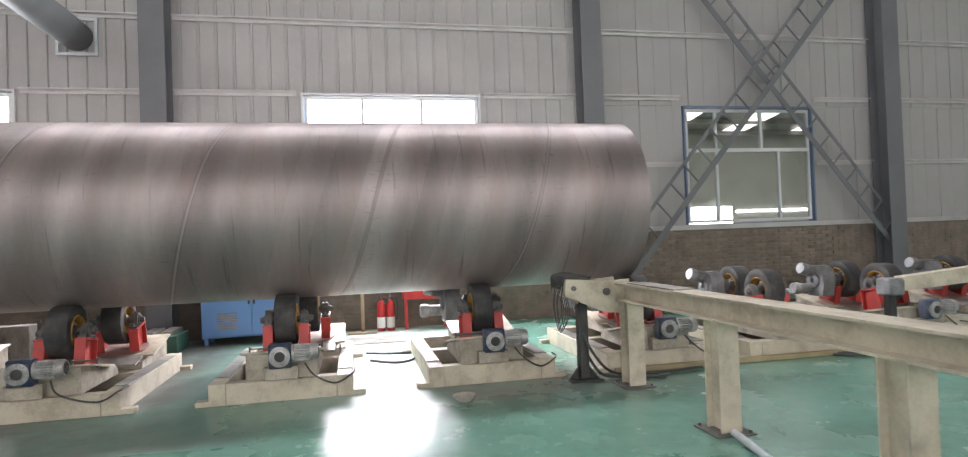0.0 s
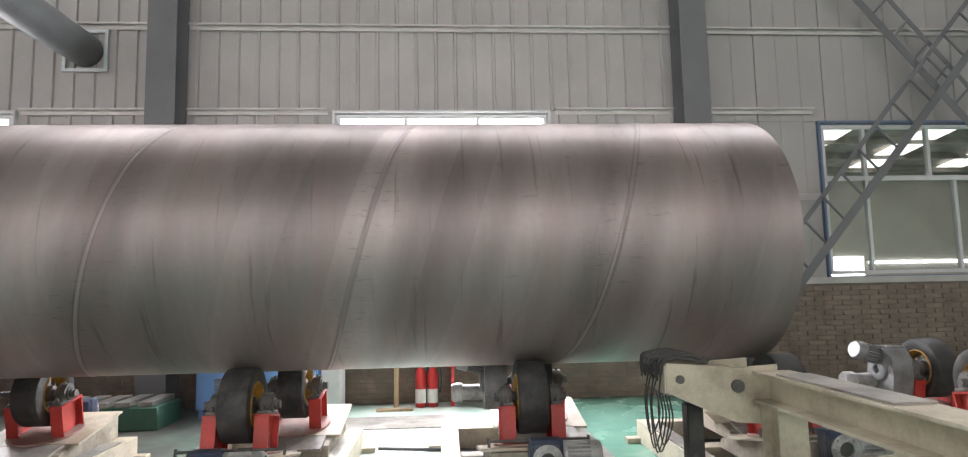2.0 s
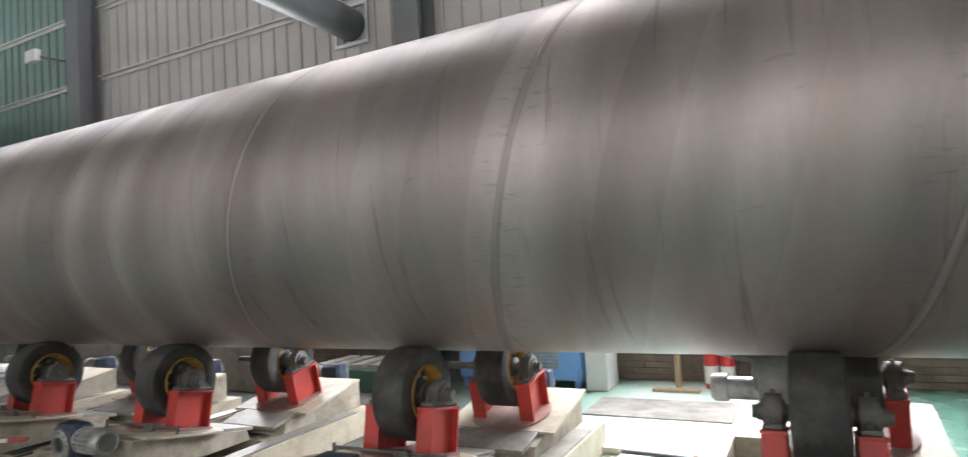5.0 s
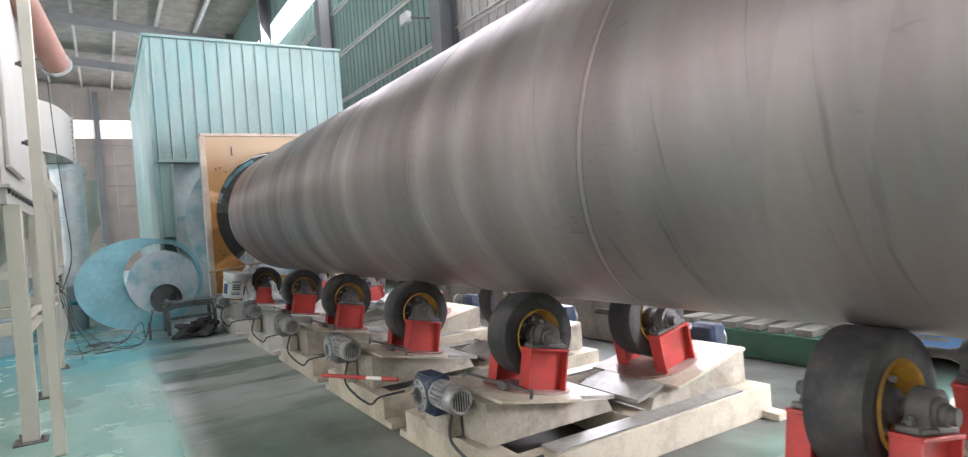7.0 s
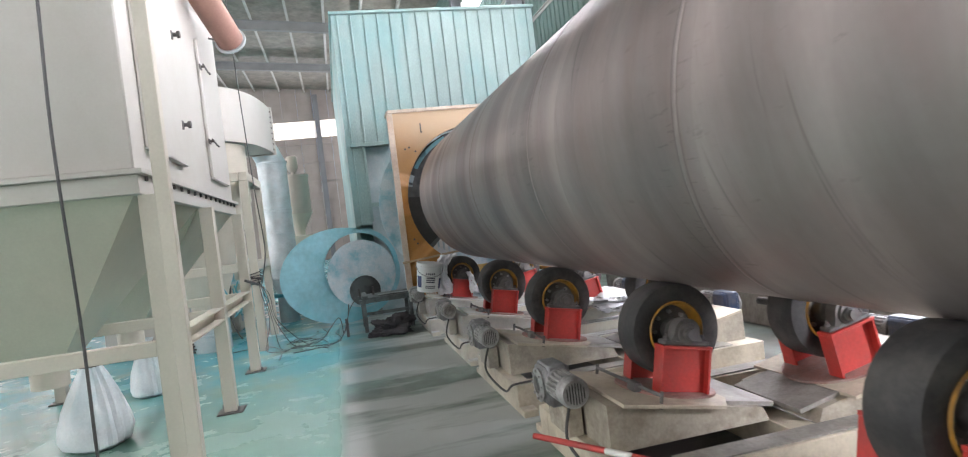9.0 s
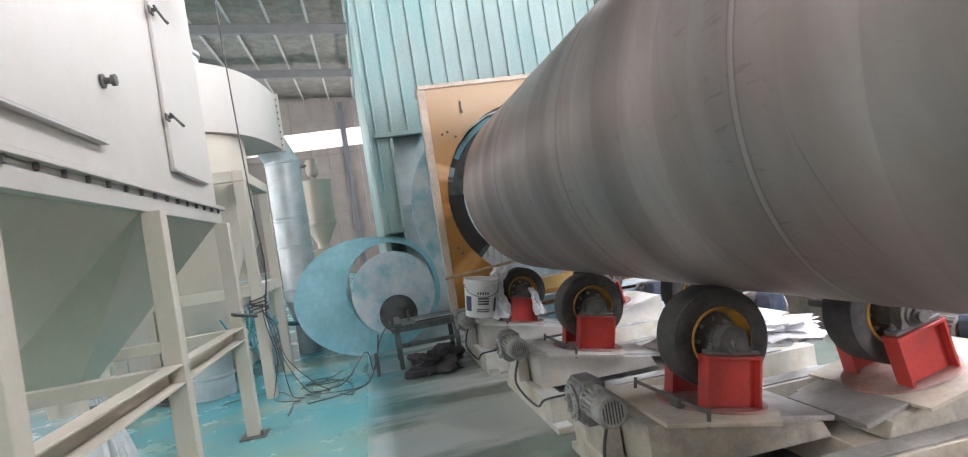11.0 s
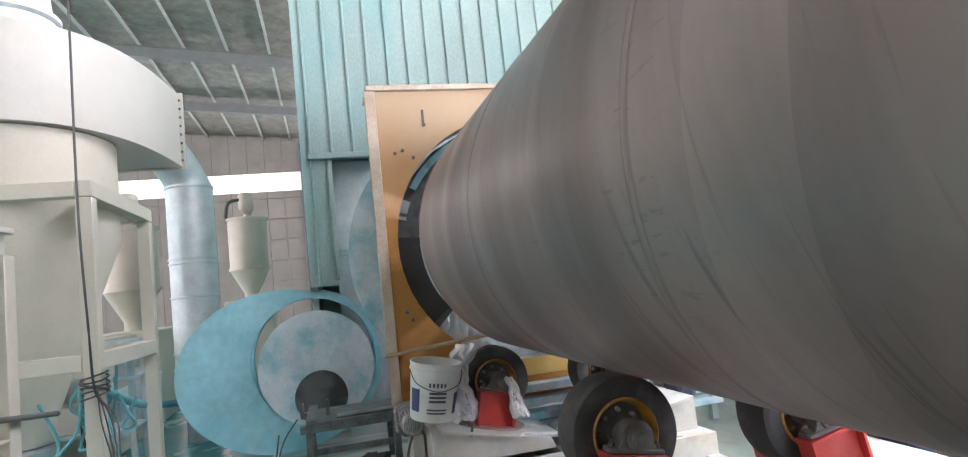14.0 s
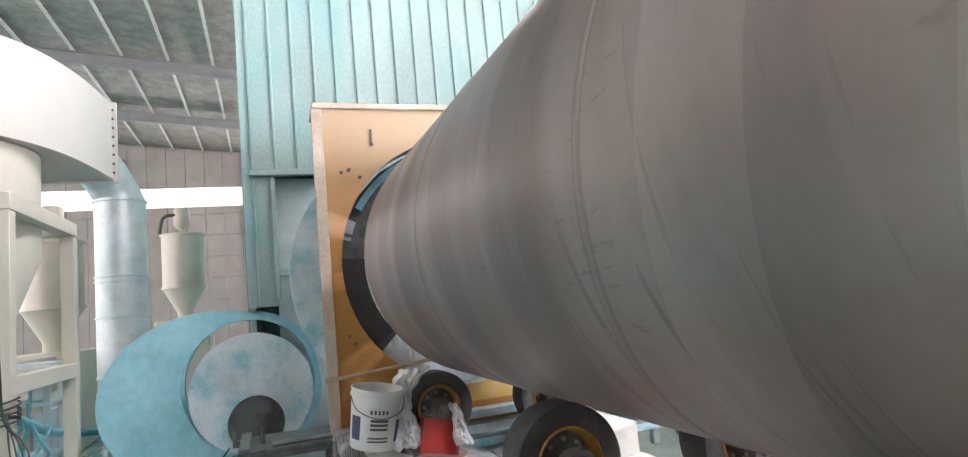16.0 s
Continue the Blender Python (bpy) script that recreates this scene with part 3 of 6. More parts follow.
while y < 9.5:
    bm = B()
    z = roof_z(y)
    prism(bm, [(y - 0.05, z - 0.19), (y + 0.05, z - 0.19), (y + 0.05, z - 0.17), (y - 0.03, z - 0.17), (y - 0.03, z - 0.01), (y - 0.05, z - 0.01)], -42, 22)
    tagged(part("purlin", bm, GIRT), "pale steel roof purlin", kind="structure")
    y += 1.5
bm = B()
prism(bm, [(-15.2, roof_z(-15.2)), (9.9, roof_z(9.9)), (9.9, roof_z(9.9) + 0.1), (-15.2, roof_z(-15.2) + 0.1)], -42, 22)
solid("ceiling", bm, ROOF, "foil-faced insulated metal roof between purlins", kind="structure")
# south wall out of view, its glowing panes added to light the hall
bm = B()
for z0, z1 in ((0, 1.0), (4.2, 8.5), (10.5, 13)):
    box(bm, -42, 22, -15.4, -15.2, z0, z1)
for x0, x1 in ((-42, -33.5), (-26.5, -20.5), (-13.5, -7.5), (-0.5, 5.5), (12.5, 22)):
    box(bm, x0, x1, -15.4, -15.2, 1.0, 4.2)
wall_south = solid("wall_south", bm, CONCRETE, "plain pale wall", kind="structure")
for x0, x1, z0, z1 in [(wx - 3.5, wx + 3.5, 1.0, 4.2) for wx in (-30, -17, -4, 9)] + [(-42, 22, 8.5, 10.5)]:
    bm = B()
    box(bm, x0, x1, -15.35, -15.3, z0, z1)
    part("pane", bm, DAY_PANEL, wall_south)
bm = B()
box(bm, 21.9, 22.1, -15.2, WALL, 0, 13)
solid("wall_east", bm, CONCRETE, "plain pale wall", kind="structure")
bm = B()
for z0, z1 in ((0, 7.9), (9.0, 13)):
    for k in range(26):
        box(bm, -42.1, -41.9, -15.2 + k * 0.96, -15.2 + k * 0.96 + 0.945, z0, z1, 0.01)
wall_west = solid("wall_west", bm, END_WALL, "pale grey end wall of metal panels", kind="structure")
for k in range(26):
    bm = B()
    box(bm, -42.05, -42.0, -15.2 + k * 0.96, -15.2 + k * 0.96 + 0.93, 7.9, 9.0)
    part("pane", bm, WEST_PANE, wall_west)
    bm = B()
    box(bm, -42.06, -41.96, -15.2 + k * 0.96 + 0.93, -15.2 + k * 0.96 + 0.96, 7.9, 9.0)
    part("mullion", bm, GIRT, wall_west)
for z in (1.5, 2.7, 3.9, 5.1, 6.3, 7.5):
    bm = B()
    box(bm, -41.9, -41.8, -15.2, WALL, z - 0.03, z + 0.03)
    tagged(part("girt", bm, END_WALL), "grey steel wall girt", kind="structure")
for y in (-8.5, -2.0, 4.2):
    bm = B()
    box(bm, -41.9, -41.6, y - 0.15, y + 0.15, 0, 10.6)
    tagged(part("column", bm, COLUMN), "dark grey end wall column", kind="structure")


def bar_frame(bm, x0, x1, z0, z1, w, y0, y1):
    box(bm, x0, x1, y0, y1, z0, z0 + w); box(bm, x0, x1, y0, y1, z1 - w, z1)
    box(bm, x0, x0 + w, y0, y1, z0 + w, z1 - w); box(bm, x1 - w, x1, y0, y1, z0 + w, z1 - w)


def window(name, x0, x1, z0, z1, cols_low, cols_top, transom, surround, pane_mat, label):
    bm = B()
    bar_frame(bm, x0, x1, z0, z1, 0.028, WALL - 0.05, WALL + 0.12)
    win = solid(name, bm, surround, label, kind="structure")
    bm = B()
    bar_frame(bm, x0 + 0.052, x1 - 0.052, z0 + 0.052, z1 - 0.052, 0.045, WALL + 0.0, WALL + 0.06)
    box(bm, x0 + 0.097, x1 - 0.097, WALL + 0.0, WALL + 0.06, transom - 0.03, transom + 0.03)
    xs = [x0 + 0.097] + [x0 + (x1 - x0) * c for c in cols_low] + [x1 - 0.097]
    xt = [x0 + 0.097] + [x0 + (x1 - x0) * c for c in cols_top] + [x1 - 0.097]
    for c in xs[1:-1]:
        box(bm, c - 0.022, c + 0.022, WALL + 0.0, WALL + 0.06, z0 + 0.097, transom - 0.03)
    for c in xt[1:-1]:
        box(bm, c - 0.022, c + 0.022, WALL + 0.0, WALL + 0.06, transom + 0.03, z1 - 0.097)
    part("window_frame", bm, ALU_FRAME, win, "white aluminium window bars")
    for cols, a, b in ((xs, z0 + 0.097, transom - 0.03), (xt, transom + 0.03, z1 - 0.097)):
        for p, q in zip(cols, cols[1:]):
            bm = B()
            box(bm, p, q, WALL + 0.027, WALL + 0.033, a, b)
            pane = part("pane", bm, pane_mat, win)
            pane.visible_shadow = pane_mat is not GLASS
    return win


window("window_1", -0.17, 2.62, 1.42, 3.66, (0.33, 0.66), (0.33, 0.66), 2.75, ALU_FRAME, SKY_PANE, "bright daylight window in the metal wall")
window("window_2", -6.9, -4.0, 1.42, 3.66, (0.33, 0.66), (0.33, 0.66), 2.75, ALU_FRAME, SKY_PANE, "bright daylight window in the metal wall")
window("window_3", 6.2, 8.77, 1.42, 3.51, (0.25, 0.73), (0.25, 0.6), 2.74, BLUE_FRAME, GLASS, "interior window with blue surround and white bars")

# the neighbouring bay behind the interior window
bm = B()
box(bm, 1.5, 24, 21.0, 21.2, 0, 5.2)
solid("wall_far", bm, TAN_WALL, "pale wall of the neighbouring hall", kind="structure")
for name, x in (("wall_side_1", 1.4), ("wall_side_2", 24.0)):
    bm = B()
    box(bm, x, x + 0.1, WALL + 0.3, 21.0, 0, 8.2)
    solid(name, bm, SHEET_PLAIN, "pale side wall of the neighbouring hall", kind="structure")
bm = B()
prism(bm, [(WALL + 0.3, 6.4), (21, 5.0), (21, 5.1), (WALL + 0.3, 6.5)], 1.4, 24.1)
for k in range(9):
    yy = WALL + 0.8 + k * 1.25
    box(bm, 1.5, 24, yy - 0.03, yy + 0.03, 6.24 - (yy - WALL) * 0.128, 6.42 - (yy - WALL) * 0.128)
solid("ceiling_far", bm, ROOF, "metal roof of the neighbouring hall", kind="structure")
for k in range(5):
    bm = B()
    box(bm, 8.2 + k * 2.9, 9.1 + k * 2.9, WALL + 1.5, 20.5, 6.5, 6.52)
    ob = part("roof_light", bm, DAY_PANEL)
    ob.matrix_basis = Matrix.Translation((0, 0, -0.35)) @ Matrix.Translation((0, WALL + 1.5, 6.5)) @ Matrix.Rotation(-0.127, 4, "X") @ Matrix.Translation((0, -WALL - 1.5, -6.5))
    tagged(ob, "translucent daylight roof sheet", kind="structure")
bm = B()
box(bm, 12.8, 14.6, 20.95, 21.0, 1.5, 2.2)
box(bm, 14.8, 19.0, 20.95, 21.0, 1.98, 2.05)
window_4 = solid("window_4", bm, SKY_PANE, "low bright window of the neighbouring hall", kind="structure")
for x in (9.0, 16.6):
    bm = B()
    box(bm, x - 0.12, x + 0.12, 18.0, 18.3, 0, 5.4)
    tagged(part("column", bm, GIRT), "pale steel column of the neighbouring hall", kind="structure")
area("neighbour_daylight", 12.5, 13.2, 5.5, 0, 0, 0, 7, 4, 520)


# ---- lattice bracing on the wall ----
def brace(x0, z0, x1, z1, side, gap):
    t = thing("wall_brace", "grey steel lattice wall brace with short battens", "brace", "cross bracing of the wall")
    d = Vector((x1 - x0, 0, z1 - z0))
    ln = d.length
    d.normalize()
    nrm = Vector((-d.z, 0, d.x)) * side
    for off, mat, name, w in ((0.0, COLUMN, "chord", 0.05), (0.40, COLUMN, "chord", 0.03)):
        bm = B()
        m = Matrix.Translation(Vector((x0, WALL - gap + (0.06 if off else 0), z0)) + nrm * off) @ Matrix.Rotation(math.atan2(-d.z, d.x), 4, "Y")
        prism(bm, [(-0.03, -w), (0.03, -w), (0.03, -w + 0.008), (-0.022, -w + 0.008), (-0.022, w), (-0.03, w)], 0, ln)
        ob = part(name, bm, mat, t)
        ob.matrix_basis = m
    k = 0.35
    while k < ln - 0.2:
        c = Vector((x0, WALL - gap + 0.01, z0)) + d * k
        bm = B()
        e = c + nrm * 0.40 + d * 0.05
        rod(bm, c, e, 0.016, 6)
        part("batten", bm, COLUMN, t)
        k += 0.40
    return t


brace(10.2, 0.9, 4.8, 7.35, -1, 0.26)
brace(4.75, 0.35, 10.0, 6.55, 1, 0.36)


# ---- the steel pipe ----
def steel_pipe():
    t = thing("steel_pipe", "large brown-grey spiral-welded steel pipe resting on tyre rollers", "pipe")
    x0, x1, n, rows = -8.65, 3.46, 128, 130
    bm = B()
    uv = bm.loops.layers.uv.new("UVMap")
    pitch = 1.57
    rings = []
    for j in range(rows + 1):
        x = x0 + (x1 - x0) * j / rows
        rings.append([bm.verts.new((x, PIPE_Y - PIPE_R * math.cos(2 * math.pi * i / n), PIPE_Z + PIPE_R * math.sin(2 * math.pi * i / n))) for i in range(n)])
    for j in range(rows):
        for i in range(n):
            k = (i + 1) % n
            f = bm.faces.new((rings[j][i], rings[j + 1][i], rings[j + 1][k], rings[j][k]))
            f.smooth = True
            for lp, (jj, ii) in zip(f.loops, ((j, i), (j + 1, i), (j + 1, i + 1), (j, i + 1))):
                th = ii / n
                if th > 0.5 or (ii == n // 2 and i >= n // 2):
                    th -= 1
                lp[uv].uv = (x0 + (x1 - x0) * jj / rows - pitch * th, th * 2 * math.pi * PIPE_R)
    part("shell", bm, PIPE_STEEL, t)
    bm = B()
    ri = PIPE_R - 0.016
    a = [[bm.verts.new((x, PIPE_Y - r * math.cos(2 * math.pi * i / n), PIPE_Z + r * math.sin(2 * math.pi * i / n))) for i in range(n)]
         for x, r in ((x0, PIPE_R - 0.0005), (x0 - 0.002, ri), (x1 + 0.002, ri), (x1, PIPE_R - 0.0005))]
    for p, q in zip(a, a[1:]):
        for i in range(n):
            f = bm.faces.new((p[i], q[i], q[(i + 1) % n], p[(i + 1) % n]))
            f.smooth = True
    part("bore", bm, PIPE_STEEL, t, "inner wall and cut ends of the pipe")
    # the raised spiral weld: a low rounded bead with two flanks
    bm, prev = B(), None
    turns = (x1 - x0) / pitch
    steps = int(turns * 120)
    start = (x0 - 0.74) / pitch
    for s in range(steps + 1):
        u = start + turns * s / steps
        x = 0.74 + pitch * u
        th = 2 * math.pi * u
        ring = []
        for dx, h in ((-0.014, -0.001), (-0.008, 0.002), (0, 0.0028), (0.008, 0.002), (0.014, -0.001)):
            r = PIPE_R + h
            ring.append(bm.verts.new((min(max(x + dx, x0), x1), PIPE_Y - r * math.cos(th), PIPE_Z + r * math.sin(th))))
        if prev:
            for i in range(4):
                f = bm.faces.new((prev[i], prev[i + 1], ring[i + 1], ring[i]))
                f.smooth = True
        prev = ring
    part("weld_seam", bm, PIPE_STEEL, t, "raised spiral weld bead")


steel_pipe()


# ---- tyre roller conveyors ----
TILT = radians(11)
HUB_Y, HUB_Z, TYRE_R = 0.39, 0.64, 0.238


def wheel(parent, x, y, drive):
    along = Matrix.Translation((x, y, HUB_Z)) @ Matrix.Rotation(math.pi / 2, 4, "Y")
    bm = B()
    r, w = TYRE_R, 0.095
    lathe(bm, [(0.148, -w + 0.008), (0.165, -w), (0.205, -w - 0.004), (r - 0.016, -w + 0.001), (r - 0.004, -w + 0.005), (r, -w + 0.014), (r, w - 0.014), (r - 0.004, w - 0.005),
               (r - 0.016, w - 0.001), (0.205, w + 0.004), (0.165, w), (0.148, w - 0.008)], along, 48)
    tyre = part("tyre", bm, RUBBER, parent, "dusty black solid rubber tyre")
    bm = B()
    lathe(bm, [(0.150, -w + 0.006), (0.143, -w - 0.003), (0.134, -w + 0.008), (0.124, -0.035), (0.124, 0.035), (0.134, w - 0.008), (0.143, w + 0.003), (0.150, w - 0.006)], along, 40)
    part("rim", bm, YELLOW, tyre, "worn yellow steel rim barrel")
    bm = B()
    lathe(bm, [(0.123, -0.016), (0.105, -0.02), (0.078, -0.030), (0.060, -0.032), (0.056, -0.075), (0.040, -0.085), (0, -0.085)], along, 28)
    lathe(bm, [(0.123, 0.016), (0.105, 0.02), (0.078, 0.030), (0.060, 0.032), (0.056, 0.075), (0.040, 0.085), (0, 0.085)], along, 28)
    part("wheel_disc", bm, IRON, tyre, "dark greasy wheel disc and hub")
    bm = B()
    lathe(bm, [(0, -0.045), (0.011, -0.045), (0.011, 0.045), (0, 0.045)], None, 6)
    nut = mesh_of("wheel_nut", bm, ALU)
    for k in range(8):
        a = 2 * math.pi * k / 8
        ob = new("wheel_nut", nut)
        ob.parent, ob.matrix_basis = tyre, along @ Matrix.Translation((0.092 * math.cos(a), 0.092 * math.sin(a), 0))
    bm = B()
    rod(bm, (x - 0.24, y, HUB_Z), (x + 0.24, y, HUB_Z), 0.027, 14)
    part("axle", bm, IRON, tyre, "dark steel axle")
    return tyre


def bracket(parent, x, s):
    """A red welded stand with a pillow-block bearing; s = -1 on the near side, 1 on the far side."""
    m = Matrix.Translation((x, s * HUB_Y, HUB_Z)) @ Matrix.Rotation(s * TILT, 4, "X")
    bm = B()
    vs = prism(bm, [(-0.044, -0.130), (0.044, -0.130), (0.044, -0.118), (0.006, -0.118), (0.006, 0.118), (0.044, 0.118), (0.044, 0.130), (-0.044, 0.130), (-0.044, 0.118), (-0.006, 0.118), (-0.006, -0.118), (-0.044, -0.118)], -0.290, -0.0752, "z")
    bmesh.ops.transform(bm, matrix=m, verts=vs)
    ob = part("stand", bm, RED, parent, "red welded bearing stand")
    bm = B()
    box(bm, -0.048, 0.048, -0.133, 0.133, -0.075, -0.0602, 0.002, m)
    part("stand_cap", bm, RED, ob, "red top plate of the stand")
    bm = B()
    box(bm, -0.036, 0.036, -0.122, 0.122, -0.060, -0.036, 0.006, m)
    out = [(-0.088, -0.037), (0.088, -0.037), (0.070, -0.008)] + [(0.068 * math.cos(radians(q)), 0.008 + 0.066 * math.sin(radians(q))) for q in range(10, 171, 20)] + [(-0.070, -0.008)]
    vs = prism(bm, out, -0.031, 0.031)
    bmesh.ops.transform(bm, matrix=m, verts=vs)
    turn = m @ Matrix.Rotation(math.pi / 2, 4, "Y")
    lathe(bm, [(0, -0.062), (0.030, -0.062), (0.034, -0.058), (0.034, -0.043), (0.050, -0.041), (0.054, -0.030), (0.054, 0.030), (0.050, 0.041), (0.034, 0.043), (0.034, 0.058), (0.030, 0.062), (0, 0.062)], turn, 24)
    for yy in (-0.100, 0.100):
        lathe(bm, [(0, -0.037), (0.014, -0.037), (0.014, -0.022), (0.008, -0.021), (0.008, -0.008), (0, -0.008)], m @ Matrix.Translation((0, yy, 0)), 6)
    lathe(bm, [(0, 0.070), (0.009, 0.070), (0.009, 0.088), (0, 0.090)], m, 6)
    part("bearing", bm, IRON, ob, "dark cast pillow-block bearing with bolts")


def saddle(parent, s, dx):
    """Sloping wedge with turntable plate, on the near (-1) or far (1) side."""
    bm = B()
    prism(bm, [(s * 0.90, 0.185), (s * 0.90, 0.405), (s * 0.86, 0.402), (s * 0.10, 0.252), (s * 0.07, 0.185)], dx - 0.30, dx + 0.30)
    body = part("saddle", bm, CREAM_DIRTY, parent, "cream sloping saddle block")
    m = Matrix.Translation((dx, s * HUB_Y, HUB_Z)) @ Matrix.Rotation(s * TILT, 4, "X") @ Matrix.Translation((0, 0, -0.30))
    bm = B()
    i0, i1 = (-0.45, -0.10) if s > 0 else (0.10, 0.45)
    box(bm, -0.24, 0.26, i0, i1, -0.030, -0.0065, 0.002, m)
    part("slide_plate", bm, PLATE, body, "scuffed grey slide plate")
    bm = B()
    o0, o1 = (-0.22, 0.40) if s > 0 else (-0.40, 0.22)
    prism_t = [(-0.36, o0), (0.36, o0), (0.36, o1), (-0.36, o1)] if s > 0 else [(-0.36, o0), (0.36, o0), (0.36, o1 - 0.1), (0.20, o1), (-0.2, o1), (-0.36, o1 - 0.1)]
    vs = prism(bm, prism_t, -0.020, -0.004, "z")
    bmesh.ops.transform(bm, matrix=m, verts=vs)
    part("top_plate", bm, CREAM, body, "cream top plate")
    bm = B()
    lathe(bm, [(0, -0.003), (0.25, -0.003), (0.25, 0.008), (0, 0.008)], m, 40)
    part("turntable", bm, TURN_RED, body, "round dusty red turntable plate")
    for q in ((1,) if s < 0 else ()):
        bm = B()
        rod(bm, m @ Vector((-0.30, -0.24 * q, 0.03)), m @ Vector((0.33, -0.20 * q, 0.03)), 0.009, 8)
        rod(bm, m @ Vector((0.33, -0.20 * q, -0.03)), m @ Vector((0.33, -0.20 * q, 0.05)), 0.009, 8)
        rod(bm, m @ Vector((-0.30, -0.24 * q, -0.03)), m @ Vector((-0.30, -0.24 * q, 0.05)), 0.009, 8)
        box(bm, -0.04, 0.04, -0.02, 0.02, 0.0, 0.045, 0.003, m @ Matrix.Translation((0.10, -0.22 * q, 0)))
        part("adjuster_rod", bm, IRON, body, "threaded adjuster rod with lugs")


def finned(bm, m, r0, r1, ln):
    """A motor body in one piece: end flange, finned barrel and fan cover."""
    n = 72
    rings = []
    for z, a, b in ((0, r1, r1), (0.02, r1, r1), (0.021, r0, r1), (ln * 0.68, r0, r1), (ln * 0.69, r1, r1), (ln * 0.93, r1, r1), (ln, r1 * 0.85, r1 * 0.85)):
        rings.append([bm.verts.new(m @ Vector(((b if i % 4 < 2 else a) * math.cos(2 * math.pi * i / n), (b if i % 4 < 2 else a) * math.sin(2 * math.pi * i / n), z))) for i in range(n)])
    bm.faces.new(rings[0][::-1]); bm.faces.new(rings[-1])
    for p, q in zip(rings, rings[1:]):
        for i in range(n):
            bm.faces.new((p[i], p[(i + 1) % n], q[(i + 1) % n], q[i]))


def gear_motor(parent, x, y, z, s, d=1, paint=None):
    """Worm gearbox with a round output flange and a finned motor along x."""
    bm = B()
    box(bm, x - 0.085, x + 0.085, y - 0.07, y + 0.07, z - 0.095, z + 0.095, 0.014)
    box(bm, x - 0.095, x + 0.095, y - 0.05, y + 0.05, z - 0.105, z + 0.105, 0.01)
    gb = part("gearbox", bm, paint or BLUE, parent, "dusty grey worm gearbox" if paint else "dirty blue worm gearbox")
    bm = B()
    lathe(bm, [(0.045, 0), (0.085, 0), (0.088, 0.012), (0.045, 0.02), (0.042, 0.002)], Matrix.Translation((x, y + s * 0.07, z)) @ Matrix.Rotation(-s * math.pi / 2, 4, "X"), 28)
    for k in range(8):
        a = math.pi * k / 4
        rod(bm, (x + 0.07 * math.cos(a), y + s * 0.075, z + 0.07 * math.sin(a)), (x + 0.07 * math.cos(a), y + s * 0.093, z + 0.07 * math.sin(a)), 0.008, 6)
    part("flange", bm, ALU, gb, "bare metal flange ring with bolts")
    bm = B()
    rod(bm, (x, y + s * 0.068, z), (x, y + s * 0.076, z), 0.043, 18)
    part("shaft_bore", bm, GREASE, gb, "oily black shaft bore")
    bm = B()
    m = Matrix.Translation((x + d * 0.095, y, z + 0.015)) @ Matrix.Rotation(d * math.pi / 2, 4, "Y")
    finned(bm, m, 0.058, 0.074, 0.22)
    mot = part("motor", bm, ALU, parent, "grey finned electric motor")
    bm = B()
    for k in range(-3, 4):
        h = (0.050 ** 2 - (0.014 * k) ** 2) ** 0.5
        box(bm, -h, h, 0.014 * k - 0.0026, 0.014 * k + 0.0026, 0.2195, 0.2225, 0, m)
    part("fan_grille", bm, GREASE, mot, "black fan grille")


